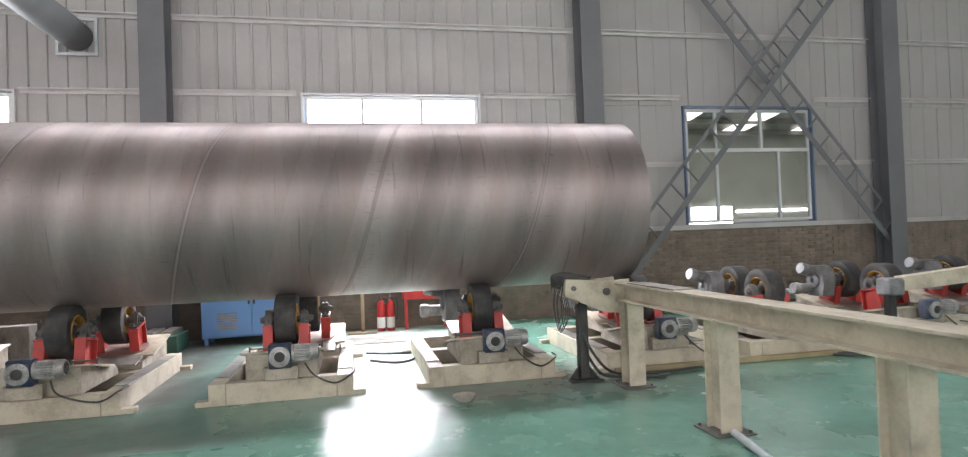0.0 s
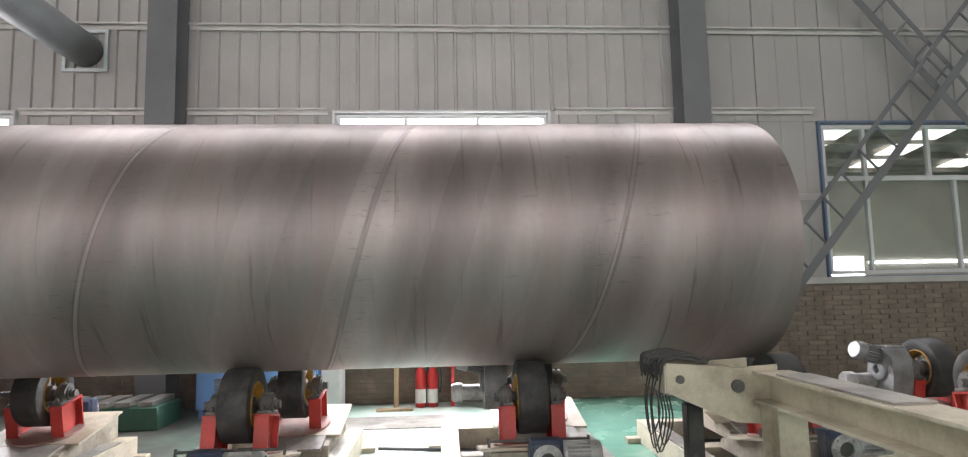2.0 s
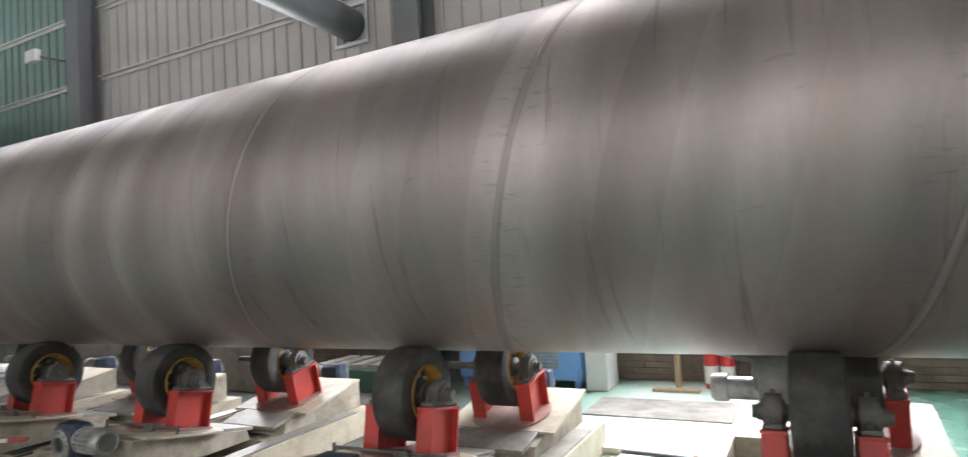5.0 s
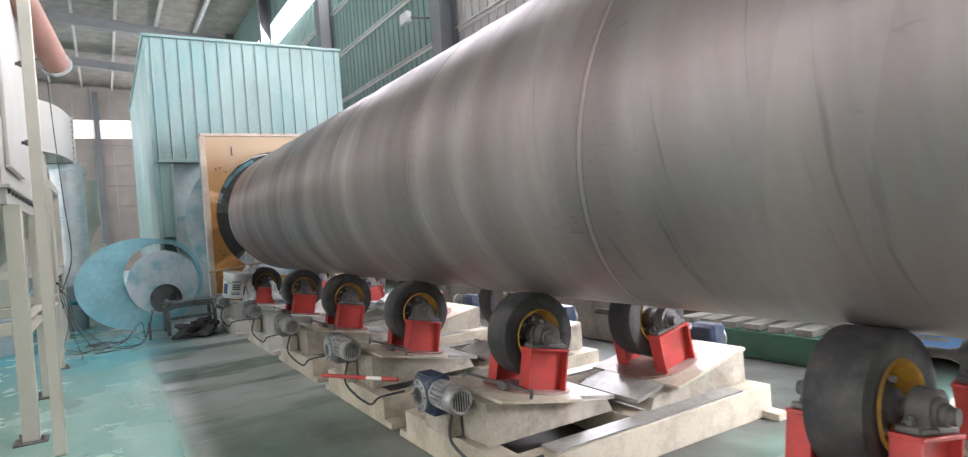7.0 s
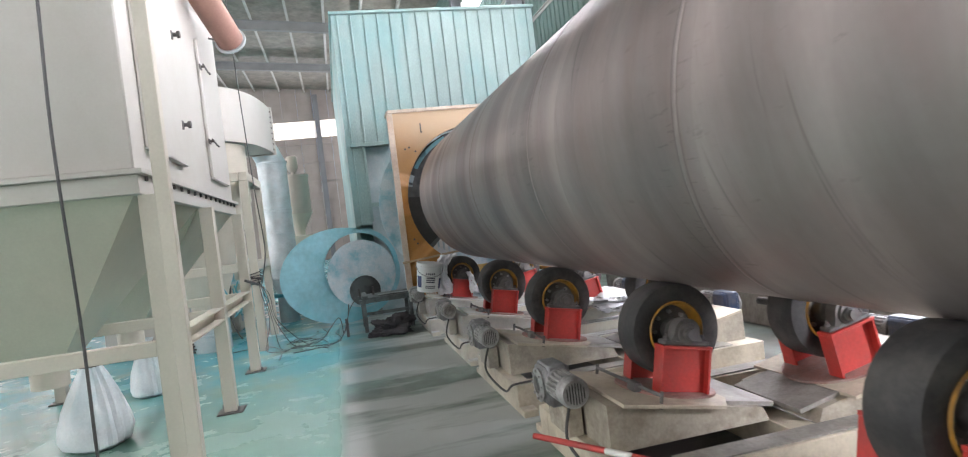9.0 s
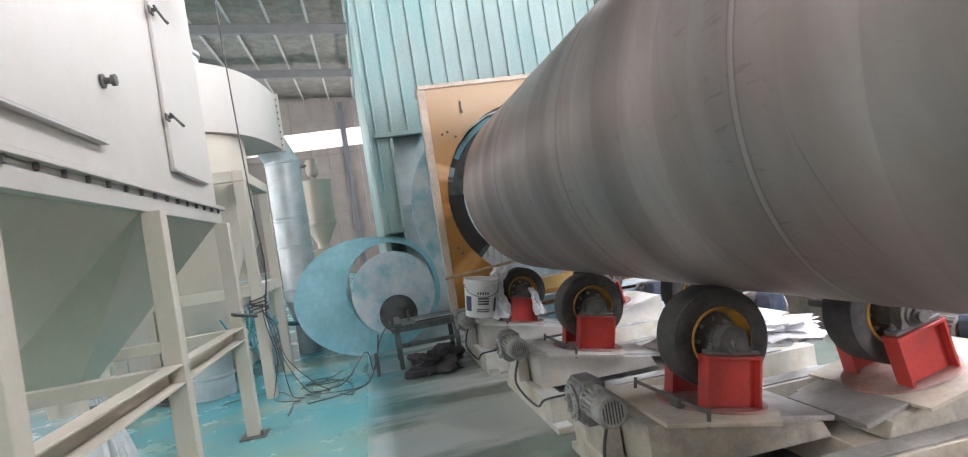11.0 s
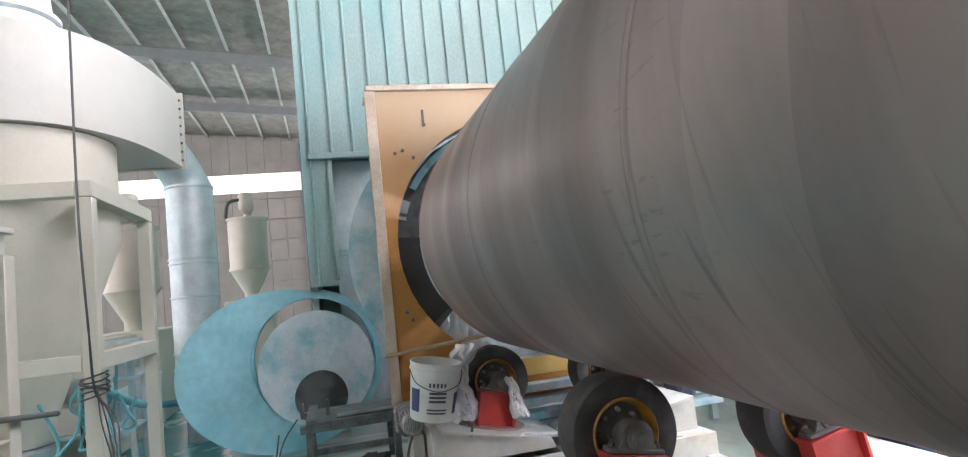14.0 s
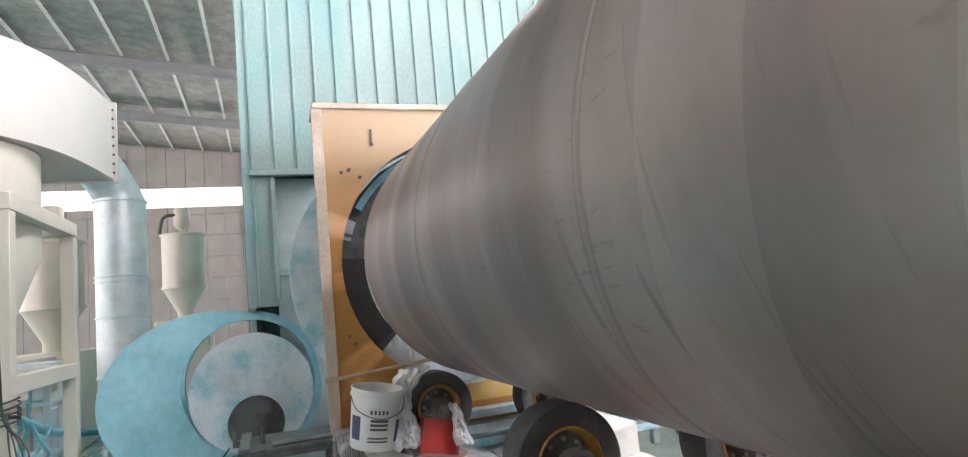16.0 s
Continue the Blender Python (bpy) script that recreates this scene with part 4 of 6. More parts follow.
def roller_unit(label, far_gear, stub, gx=0.0, gz=0.40, paint=None):
    t = thing("roller_conveyor", label, "conveyor", "tyre roller conveyor units in one line")
    bm = B()
    for x0, x1 in ((-0.60, -0.46), (0.46, 0.60)):
        box(bm, x0, x1, -0.95, 0.95, 0.0, 0.185, 0.004)
    for y0, y1 in ((-0.95, -0.83), (0.83, 0.95), (-0.07, 0.07)):
        box(bm, -0.458, 0.458, y0, y1, 0.0, 0.183, 0.004)
    for x in (-0.65, 0.65):
        for y in (-0.90, 0.90):
            box(bm, x - 0.06, x + 0.06, y - 0.05, y + 0.05, 0.0, 0.045, 0.004)
    part("base_frame", bm, CREAM, t, "cream welded channel base frame")
    bm = B()
    box(bm, -0.458, 0.458, -0.829, -0.071, 0.004, 0.02)
    box(bm, -0.458, 0.458, 0.071, 0.829, 0.004, 0.02)
    part("drip_tray", bm, GREASE, t, "oily black drip tray")
    for x0, x1 in ((-0.59, -0.47), (0.47, 0.59)):
        bm = B()
        box(bm, x0, x1, -0.70, 0.70, 0.189, 0.197)
        part("rail_strip", bm, PLATE, t, "bare grey wear strip")
    for s, dx in ((-1, 0.0), (1, 0.16)):
        saddle(t, s, dx)
        wheel(t, dx, s * HUB_Y, False)
        bracket(t, dx - 0.160, s)
        bracket(t, dx + 0.160, s)
    gear_motor(t, gx, -1.0, gz, -1, 1, paint)
    gear_motor(t, 0.12, 1.0, 0.40, 1, -1)
    for s, dx, h in ((-1, gx, gz - 0.1), (1, 0.12, 0.30)):
        bm = B()
        box(bm, dx - 0.14, dx + 0.14, s * 0.955 - 0.04, s * 0.955 + 0.04, 0.19, h, 0.004)
        part("motor_bracket", bm, CREAM_DIRTY, t)
    bm = B()
    tube(bm, [(gx + 0.20, -1.0, gz - 0.08), (gx + 0.28, -1.05, 0.22), (0.45, -1.0, 0.13), (0.60, -0.97, 0.20), (0.62, -0.80, 0.21)], 0.008, 8)
    part("motor_cable", bm, CABLE, t)
    if far_gear:
        m = Matrix.Translation((0.16 - 0.33, HUB_Y, HUB_Z))
        bm = B()
        prism_pts = [(-0.13, -0.20), (0.13, -0.20), (0.15, -0.05), (0.13, 0.13), (0.07, 0.17), (-0.10, 0.17), (-0.15, 0.10), (-0.16, -0.05)]
        vs = prism(bm, prism_pts, -0.09, 0.08)
        bmesh.ops.transform(bm, matrix=m, verts=vs)
        g = part("drive_gearbox", bm, GEAR, t, "grey bevel gearbox driving the wheel")
        bm = B()
        lathe(bm, [(0, 0.0), (0.032, 0.0), (0.034, 0.03), (0.06, 0.032), (0.088, 0.02), (0.09, 0.0)], m @ Matrix.Translation((-0.09, 0, 0)) @ Matrix.Rotation(-math.pi / 2, 4, "Y"), 26)
        part("output_flange", bm, GEAR, g, "grey output flange with dark bore")
        for k in range(6):
            bm = B()
            box(bm, -0.085, 0.075, -0.09 + 0.028 * k, -0.078 + 0.028 * k, 0.171, 0.19, 0.002, m)
            part("cooling_fin", bm, GEAR, g)
        bm = B()
        mm = m @ Matrix.Translation((-0.04, 0.04, 0.10)) @ Vector((-0.88, -0.10, 0.24)).to_track_quat("Z", "Y").to_matrix().to_4x4()
        finned(bm, mm, 0.062, 0.076, 0.26)
        part("drive_motor", bm, GEAR, g, "grey finned drive motor")
        bm = B()
        lathe(bm, [(0, 0), (0.06, 0), (0.06, 0.17), (0.075, 0.175), (0.075, 0.24), (0.06, 0.26), (0, 0.26)], m @ Matrix.Translation((-0.085, 0.10, -0.10)) @ Matrix.Rotation(-math.pi / 2, 4, "Y"), 20)
        part("brake_motor", bm, ALU, g, "small grey motor with round cap")
    if stub:
        bm = B()
        rod(bm, (0.16 - 0.46, HUB_Y, HUB_Z), (0.16 - 0.24, HUB_Y, HUB_Z), 0.022, 12)
        part("stub_shaft", bm, IRON, t, "bare dark stub shaft")
    return t


plain = roller_unit("cream conveyor unit with two black tyres on red stands", False, True)
plain.matrix_basis = Matrix.Translation((-0.10, PIPE_Y, 0))
offset = roller_unit("cream conveyor unit, blue gearbox, black tyres on red stands", False, True, -0.08, 0.41)
offset.matrix_basis = Matrix.Translation((-1.98, PIPE_Y, 0))
dusty_unit = roller_unit("powder-dusted conveyor unit, grey gear motor, tyres on red stands", False, True, -0.12, 0.44, GEAR)
dusty_unit.matrix_basis = Matrix.Translation((-3.53, PIPE_Y, 0))
for ux, uy in ((-5.19, 0), (-6.86, 0), (-8.68, -0.07)):
    copy_thing(dusty_unit, Matrix.Translation((ux, PIPE_Y + uy, 0)))
driven = roller_unit("cream conveyor unit, black tyres on red stands, grey geared drive", True, False)
driven.matrix_basis = Matrix.Translation((1.775, PIPE_Y, 0))
for ux in (3.50, 5.05, 6.62, 8.3):
    copy_thing(driven, Matrix.Translation((ux, PIPE_Y, 0)))


# ---- transfer rail across the line ----
def transfer_rail():
    t = thing("transfer_rail", "cream steel I-beam rail on square posts across the floor", "rail")
    bm = B()
    x = 2.92
    prism(bm, [(x - 0.10, 0.90), (x + 0.10, 0.90), (x + 0.10, 0.885), (x + 0.008, 0.885), (x + 0.008, 0.755), (x + 0.10, 0.755), (x + 0.10, 0.74), (x - 0.10, 0.74), (x - 0.10, 0.755), (x - 0.008, 0.755), (x - 0.008, 0.885), (x - 0.10, 0.885)], -1.2, 5.16, "y")
    part("beam", bm, CREAM, t, "cream I-beam with scuffed top flange")
    bm = B()
    box(bm, x - 0.085, x + 0.085, 4.15, 4.95, 0.902, 0.912)
    part("wear_plate", bm, PLATE, t, "grey scuffed plate on the head of the beam")
    for y in (5.06, 3.70, 2.28, 0.9):
        bm = B()
        prism(bm, [(x + u, y + v) for u, v in ((-0.075, -0.085), (0.075, -0.085), (0.075, -0.073), (0.03, -0.073), (0.03, 0.073), (0.075, 0.073),
                                               (0.075, 0.085), (-0.075, 0.085), (-0.075, 0.073), (-0.03, 0.073), (-0.03, -0.073), (-0.075, -0.073))], 0.012, 0.738, "z")
        post = part("post", bm, CREAM, t, "cream H-section post")
        bm = B()
        box(bm, x - 0.14, x + 0.14, y - 0.15, y + 0.15, 0, 0.012, 0.003)
        for a in (-0.11, 0.11):
            for b in (-0.12, 0.12):
                rod(bm, (x + a, y + b, 0.012), (x + a, y + b, 0.03), 0.012, 6)
        part("base_plate", bm, IRON, post, "dark bolted base plate")
    bm = B()
    side = [(2.36, 0.940), (2.70, 0.915), (2.96, 0.930), (2.96, 0.62), (2.72, 0.64), (2.46, 0.755), (2.36, 0.80)]
    prism(bm, side, 5.165, 5.185, "y")
    prism(bm, side, 5.50, 5.52, "y")
    prism(bm, [(2.36, 0.941), (2.70, 0.916), (2.70, 0.926), (2.36, 0.951)], 5.16, 5.525, "y")
    box(bm, 2.35, 2.358, 5.165, 5.52, 0.80, 0.94)
    arm = part("arm", bm, CREAM, t, "cream pivoting stop arm of two plates")
    for px_, pz_, r in ((2.43, 0.867, 0.022), (2.738, 0.825, 0.034)):
        bm = B()
        rod(bm, (px_, 5.15, pz_), (px_, 5.54, pz_), r, 14)
        part("pivot_pin", bm, IRON, arm, "dark pivot pin")
    bm = B()
    box(bm, 2.54, 2.63, 5.36, 5.45, 0.016, 0.70, 0.006)
    rod(bm, (2.585, 5.405, 0.70), (2.585, 5.405, 0.88), 0.025, 12)
    for q in (-1, 1):
        prism(bm, [(2.585 + q * 0.045, 0.14), (2.585 + q * 0.14, 0.016), (2.585 + q * 0.045, 0.016)], 5.40, 5.412, "y")
    box(bm, 2.43, 2.74, 5.30, 5.51, 0, 0.016, 0.003)
    part("lift_cylinder", bm, GREASE, t, "black square lifting strut")
    bm = B()
    rod(bm, (2.90, 3.56, 0.03), (2.62, 2.2, 0.03), 0.025, 12)
    part("floor_conduit", bm, GALV, t, "grey steel conduit on the floor")


transfer_rail()


def raised_arm():
    t = thing("stop_arm", "cream raised stop arm with a grey end block", "arm")
    bm = B()
    prism(bm, [(5.92, 0.66), (8.4, 0.80), (8.4, 0.98), (5.92, 0.80)], 5.17, 5.29, "y")
    part("beam", bm, CREAM, t)
    bm = B()
    box(bm, 5.72, 5.90, 5.13, 5.33, 0.62, 0.79, 0.02)
    part("end_block", bm, GEAR, t, "dull grey end block")
    for x in (5.80, 8.3):
        bm = B()
        box(bm, x - 0.04, x + 0.04, 5.19, 5.27, 0.0, 0.618 if x < 6 else 0.79, 0.004)
        part("post", bm, GREASE, t, "dark square post")


raised_arm()

bm = B()
random.seed(4)
for k in range(20):
    y, w, j = 5.17 + 0.017 * k, 0.02 * random.random(), random.random()
    tube(bm, [(2.58 + 0.06 * j, y + 0.03 * (random.random() - 0.5), 0.945 + 0.012 * j), (2.50, y + w, 0.962 + 0.03 * random.random()), (2.40 - w, y, 0.972 + 0.01 * j), (2.352 - w, y, 0.955), (2.335 + 0.3 * w, y + 0.01, 0.90 - 0.06 * j)], 0.0065, 5, 5)
for k in range(5):
    y = 5.20 + 0.05 * k
    tube(bm, [(2.342, y, 0.88), (2.33 - 0.02 * random.random(), y + 0.02, 0.72), (2.34, y, 0.56 - 0.1 * random.random()), (2.40, y + 0.01, 0.64), (2.38, y, 0.78)], 0.0045, 5, 5)
for k in range(4):
    tube(bm, [(2.37, 5.20 + 0.03 * k, 0.965), (2.31, 5.2 + 0.03 * k, 0.99 - 0.02 * k), (2.28 - 0.02 * random.random(), 5.2 + 0.03 * k, 0.95 + 0.03 * random.random())], 0.0055, 5, 5)
solid("cable_bundle", bm, CABLE, "tangled bundle of black cables draped over the stop arm", "cable", kind="stuff")

for i, pts in enumerate(([(2.55, 5.4, 0.50), (2.65, 5.3, 0.25), (2.85, 5.35, 0.06), (3.2, 5.36, 0.02), (3.8, 5.42, 0.02)], [(2.6, 5.45, 0.3), (2.75, 5.4, 0.05), (2.95, 5.3, 0.02), (3.3, 5.2, 0.015)],
                         [(0.68, 6.9, 0.05), (0.9, 6.85, 0.02), (1.1, 6.9, 0.015), (1.25, 6.95, 0.06)], [(0.65, 7.3, 0.06), (0.95, 7.4, 0.02), (1.3, 7.35, 0.02)], [(5.3, 5.45, 0.02), (6.0, 5.2, 0.015), (6.8, 5.25, 0.015), (8.2, 4.6, 0.015)],
                         [(5.4, 5.5, 0.02), (6.2, 5.4, 0.015), (7.2, 5.1, 0.015), (8.4, 5.0, 0.015)])):
    bm = B()
    tube(bm, pts, 0.014, 8)
    solid("floor_cable", bm, CABLE, "black rubber cable lying on the floor", "cable", "cables on the floor")
bm = B()
box(bm, 2.95, 6.2, 5.50, 5.56, 0, 0.05, 0.006)
solid("edge_strip", bm, AMBER, "dull yellow strip along the conveyor foot", "strip")
bm = B()
lathe(bm, [(0, 0), (0.05, 0), (0.095, 0.045), (0.10, 0.055), (0.09, 0.055), (0.05, 0.015), (0, 0.012)], Matrix.Translation((1.40, 5.04, 0)), 28)
solid("dish", bm, TERRACOTTA, "small pale dish lying on the green floor", "dish")


# ---- along the north wall ----
def switch_cabinet():
    t = thing("switch_cabinet", "blue two-door electrical cabinet against the brick wall", "cabinet")
    x0, x1, y0, y1, z0, z1 = -1.53, -0.21, 9.10, 9.55, 0.10, 1.15
    bm = B()
    box(bm, x0, x1, y0, y1, z0, z1, 0.006)
    for x in (x0 + 0.05, x1 - 0.05):
        for y in (y0 + 0.05, y1 - 0.05):
            box(bm, x - 0.025, x + 0.025, y - 0.025, y + 0.025, 0, z0)
    body = part("body", bm, CABINET_BLUE, t)
    for a, b in ((x0 + 0.02, (x0 + x1) / 2 - 0.004), ((x0 + x1) / 2 + 0.004, x1 - 0.02)):
        bm = B()
        box(bm, a, b, y0 - 0.02, y0 - 0.002, z0 + 0.02, z1 - 0.02, 0.004)
        d = part("door", bm, CABINET_BLUE, t)
        c = (a + b) / 2
        bm = B()
        for k in range(7):
            box(bm, c - 0.13, c + 0.13, y0 - 0.028, y0 - 0.020, z0 + 0.12 + 0.034 * k, z0 + 0.14 + 0.034 * k)
        part("vent", bm, PLATE, d, "grey vent louvres")
        bm = B()
        prism(bm, [(c - 0.075, 0.64), (c + 0.075, 0.64), (c, 0.77)], y0 - 0.024, y0 - 0.0205, "y")
        s = part("warning_sign", bm, FIRE_RED, d, "red triangular warning sign")
        bm = B()
        prism(bm, [(c - 0.05, 0.652), (c + 0.05, 0.652), (c, 0.742)], y0 - 0.027, y0 - 0.0245, "y")
        part("sign_field", bm, PAPER, s)
        bm = B()
        prism(bm, [(c - 0.008, 0.665), (c + 0.004, 0.69), (c - 0.004, 0.69), (c + 0.008, 0.72), (c + 0.012, 0.695), (c + 0.004, 0.695)], y0 - 0.030, y0 - 0.0275, "y")
        part("sign_bolt", bm, INK, s)
        bm = B()
        hx = b - 0.03 if a < (x0 + x1) / 2 - 0.2 else a + 0.03
        box(bm, hx - 0.012, hx + 0.012, y0 - 0.035, y0 - 0.021, 0.55, 0.68, 0.004)
        part("handle", bm, GREASE, d, "black door handle")


switch_cabinet()


def extinguisher(x, y):
    t = thing("fire_extinguisher", "red fire extinguisher with white label on the floor", "extinguisher", "fire extinguishers by the wall", Matrix.Translation((x, y, 0)))
    bm = B()
    lathe(bm, [(0, 0), (0.060, 0), (0.063, 0.01), (0.063, 0.36), (0.058, 0.40), (0.045, 0.435), (0.025, 0.45), (0.025, 0.47), (0, 0.47)], None, 24)
    part("cylinder", bm, FIRE_RED, t)
    bm = B()
    lathe(bm, [(0.0645, 0.05), (0.0645, 0.21)], None, 24)
    part("label", bm, PAPER, t, "white printed label band")
    bm = B()
    rod(bm, (0, 0, 0.47), (0, 0, 0.50), 0.02, 10)
    box(bm, -0.012, 0.012, -0.10, 0.03, 0.50, 0.515, 0.003)
    box(bm, -0.012, 0.012, -0.11, 0.03, 0.525, 0.54, 0.003)
    part("valve", bm, IRON, t, "black valve and lever")
    bm = B()
    tube(bm, [(0.02, 0, 0.485), (0.08, -0.02, 0.47), (0.10, -0.02, 0.35), (0.09, -0.02, 0.16)], 0.01, 6)
    part("hose", bm, CABLE, t)


extinguisher(0.92, 9.48)
extinguisher(1.06, 9.48)


def hose_box():
    t = thing("fire_box", "red fire hose box on short legs by the wall", "box")
    bm = B()
    box(bm, 1.25, 1.95, 9.42, 9.62, 0.45, 0.98, 0.006)
    part("body", bm, FIRE_RED, t)
    bm = B()
    box(bm, 1.27, 1.93, 9.405, 9.418, 0.47, 0.96, 0.004)
    d = part("door", bm, FIRE_RED, t)
    bm = B()
    box(bm, 1.36, 1.84, 9.400, 9.404, 0.68, 0.76)
    part("lettering_bar", bm, PAPER, d, "pale bar of writing")
    for x in (1.30, 1.90):
        bm = B()
        box(bm, x - 0.02, x + 0.02, 9.46, 9.58, 0, 0.448)
        part("leg", bm, FIRE_RED, t)


hose_box()
bm = B()
box(bm, 0.62, 0.67, 9.30, 9.35, 0.03, 0.75, 0.004, None)
stand = thing("wooden_prop", "pale timber prop standing on a cross foot", "prop")
part("upright", bm, WOOD, stand)
bm = B()
box(bm, 0.42, 0.84, 9.22, 9.30, 0.0, 0.03, 0.004)
part("foot", bm, WOOD, stand)
bm = B()
box(bm, 0.05, 1.2, 8.3, 8.9, 0.0, 0.012, 0.003, pose(0, 0, 0, 0, 0, 0))
solid("floor_sheet", bm, PLATE, "thin grey sheet lying on the floor", "sheet")
bm = B()
box(bm, -0.18, 0.03, 9.15, 9.52, 0.0, 0.95, 0.006)
solid("white_box", bm, ALU_FRAME, "upright white metal box beside the blue cabinet", "box")


def green_crate():
    t = thing("steel_crate", "dark green steel crate with slatted top", "crate")
    bm = B()
    box(bm, -3.1, -1.72, 8.62, 9.2, 0.0, 0.23, 0.008)
    part("body", bm, GREEN_BOX, t)
    for k in range(6):
        bm = B()
        box(bm, -3.06 + 0.225 * k, -2.91 + 0.225 * k, 8.64, 9.18, 0.232, 0.285, 0.004)
        part("slat", bm, PLATE, t)


green_crate()
bm = B()
box(bm, -9.2, -3.28, 8.36, 8.56, 0.0, 0.50, 0.01)
solid("kerb_wall", bm, STAINED, "low plastered wall, peeling and stained dark", kind="structure")


def wall_duct():
    t = thing("exhaust_duct", "dark grey round duct through the wall sheeting", "duct")
    bm = B()
    m = Matrix.Translation((-3.20, WALL - 0.02, 4.42)) @ Matrix.Rotation(math.pi / 2, 4, "X")
    lathe(bm, [(0.20, 0), (0.205, 0.02)] + [(0.205 + 0.003 * (k % 2), 0.1 + 0.1 * k) for k in range(40)] + [(0.205, 4.2)], m, 32)
    part("tube", bm, DUCT_GREY, t)
    bm = B()
    bar_frame(bm, -3.47, -2.93, 4.15, 4.69, 0.04, WALL - 0.06, WALL - 0.032)
    part("wall_frame", bm, GALV, t, "galvanised square wall frame")


wall_duct()
t = thing("flood_light", "small white flood lamp on the column", "lamp")
bm = B()
box(bm, -9.50, -9.20, 9.02, 9.12, 5.02, 5.22, 0.01)
part("housing", bm, ALU_FRAME, t, "pale lamp housing")
bm = B()
rod(bm, (-9.22, 9.10, 5.10), (-8.92, 9.33, 5.02), 0.02, 8)
part("arm", bm, IRON, t)


# ---- coating booth ----
def booth():
    t = thing("coating_booth", "pale blue-green powder-dusted metal booth with ribbed panels", "booth")
    X = -10.4
    y0, y1, top = 4.86, 8.12, 4.72
    bm = B()
    # ribbed front: sheets above the opening and beside it
    def front(ya, yb, za, zb):
        pts, y = [(X, ya)], ya + 0.09
        while y < yb - 0.03:
            pts += [(X, y - 0.012), (X + 0.03, y - 0.008), (X + 0.03, y + 0.008), (X, y + 0.012)]
            y += 0.205
        pts += [(X, yb), (X - 0.06, yb), (X - 0.06, ya)]
        prism(bm, pts, za, zb, "z")
    front(y0, y1, 2.72, top)
    front(y0, 5.12, 1.45, 2.72)
    front(7.9, y1, 0.0, 2.72)
    part("front_panel", bm, BOOTH, t, "ribbed panels dusted with blue powder")
    bm = B()
    box(bm, X - 0.02, X + 0.07, y0 + 0.06, 5.55, 2.66, 2.715, 0.004)
    box(bm, X - 0.02, X + 0.05, 5.10, 5.14, 1.50, 2.65, 0.004)
    box(bm, X - 0.02, X + 0.05, 5.14, 5.7, 1.72, 1.78, 0.004)
    part("rail", bm, BOOTH, t, "blue steel rails")
    bm = B()
    box(bm, X - 0.20, X - 0.14, 5.12, 7.9, 0.0, 2.66)
    part("back_panel", bm, BOOTH_GREY, t, "smooth grey-blue panel behind the rails")
    bm = B()
    box(bm, X - 6.2, X - 0.07, y0, y0 + 0.06, 0.9, top)
    box(bm, X - 6.2, X - 0.07, y1 - 0.06, y1, 0.0, top)
    box(bm, X - 6.26, X - 6.2, y0, y1, 0.0, top)
    part("side_panel", bm, BOOTH, t, "plain side panels")
    bm = B()
    box(bm, X - 6.3, X + 0.04, y0 - 0.03, y1 + 0.03, top + 0.004, top + 0.05, 0.006)
    part("roof", bm, BOOTH, t, "flat blue roof sheet")
    bm = B()
    lathe(bm, [(0.72, 0), (1.10, 0), (1.12, 0.015), (1.10, 0.03), (0.72, 0.03), (0.72, 0)], Matrix.Translation((X + 0.55, PIPE_Y - 0.22, PIPE_Z - 0.05)) @ Matrix.Rotation(math.pi / 2, 4, "Y"), 48)
    part("seal_ring", bm, CYAN_PALE, t, "pale blue ring flange")
    return t


booth()


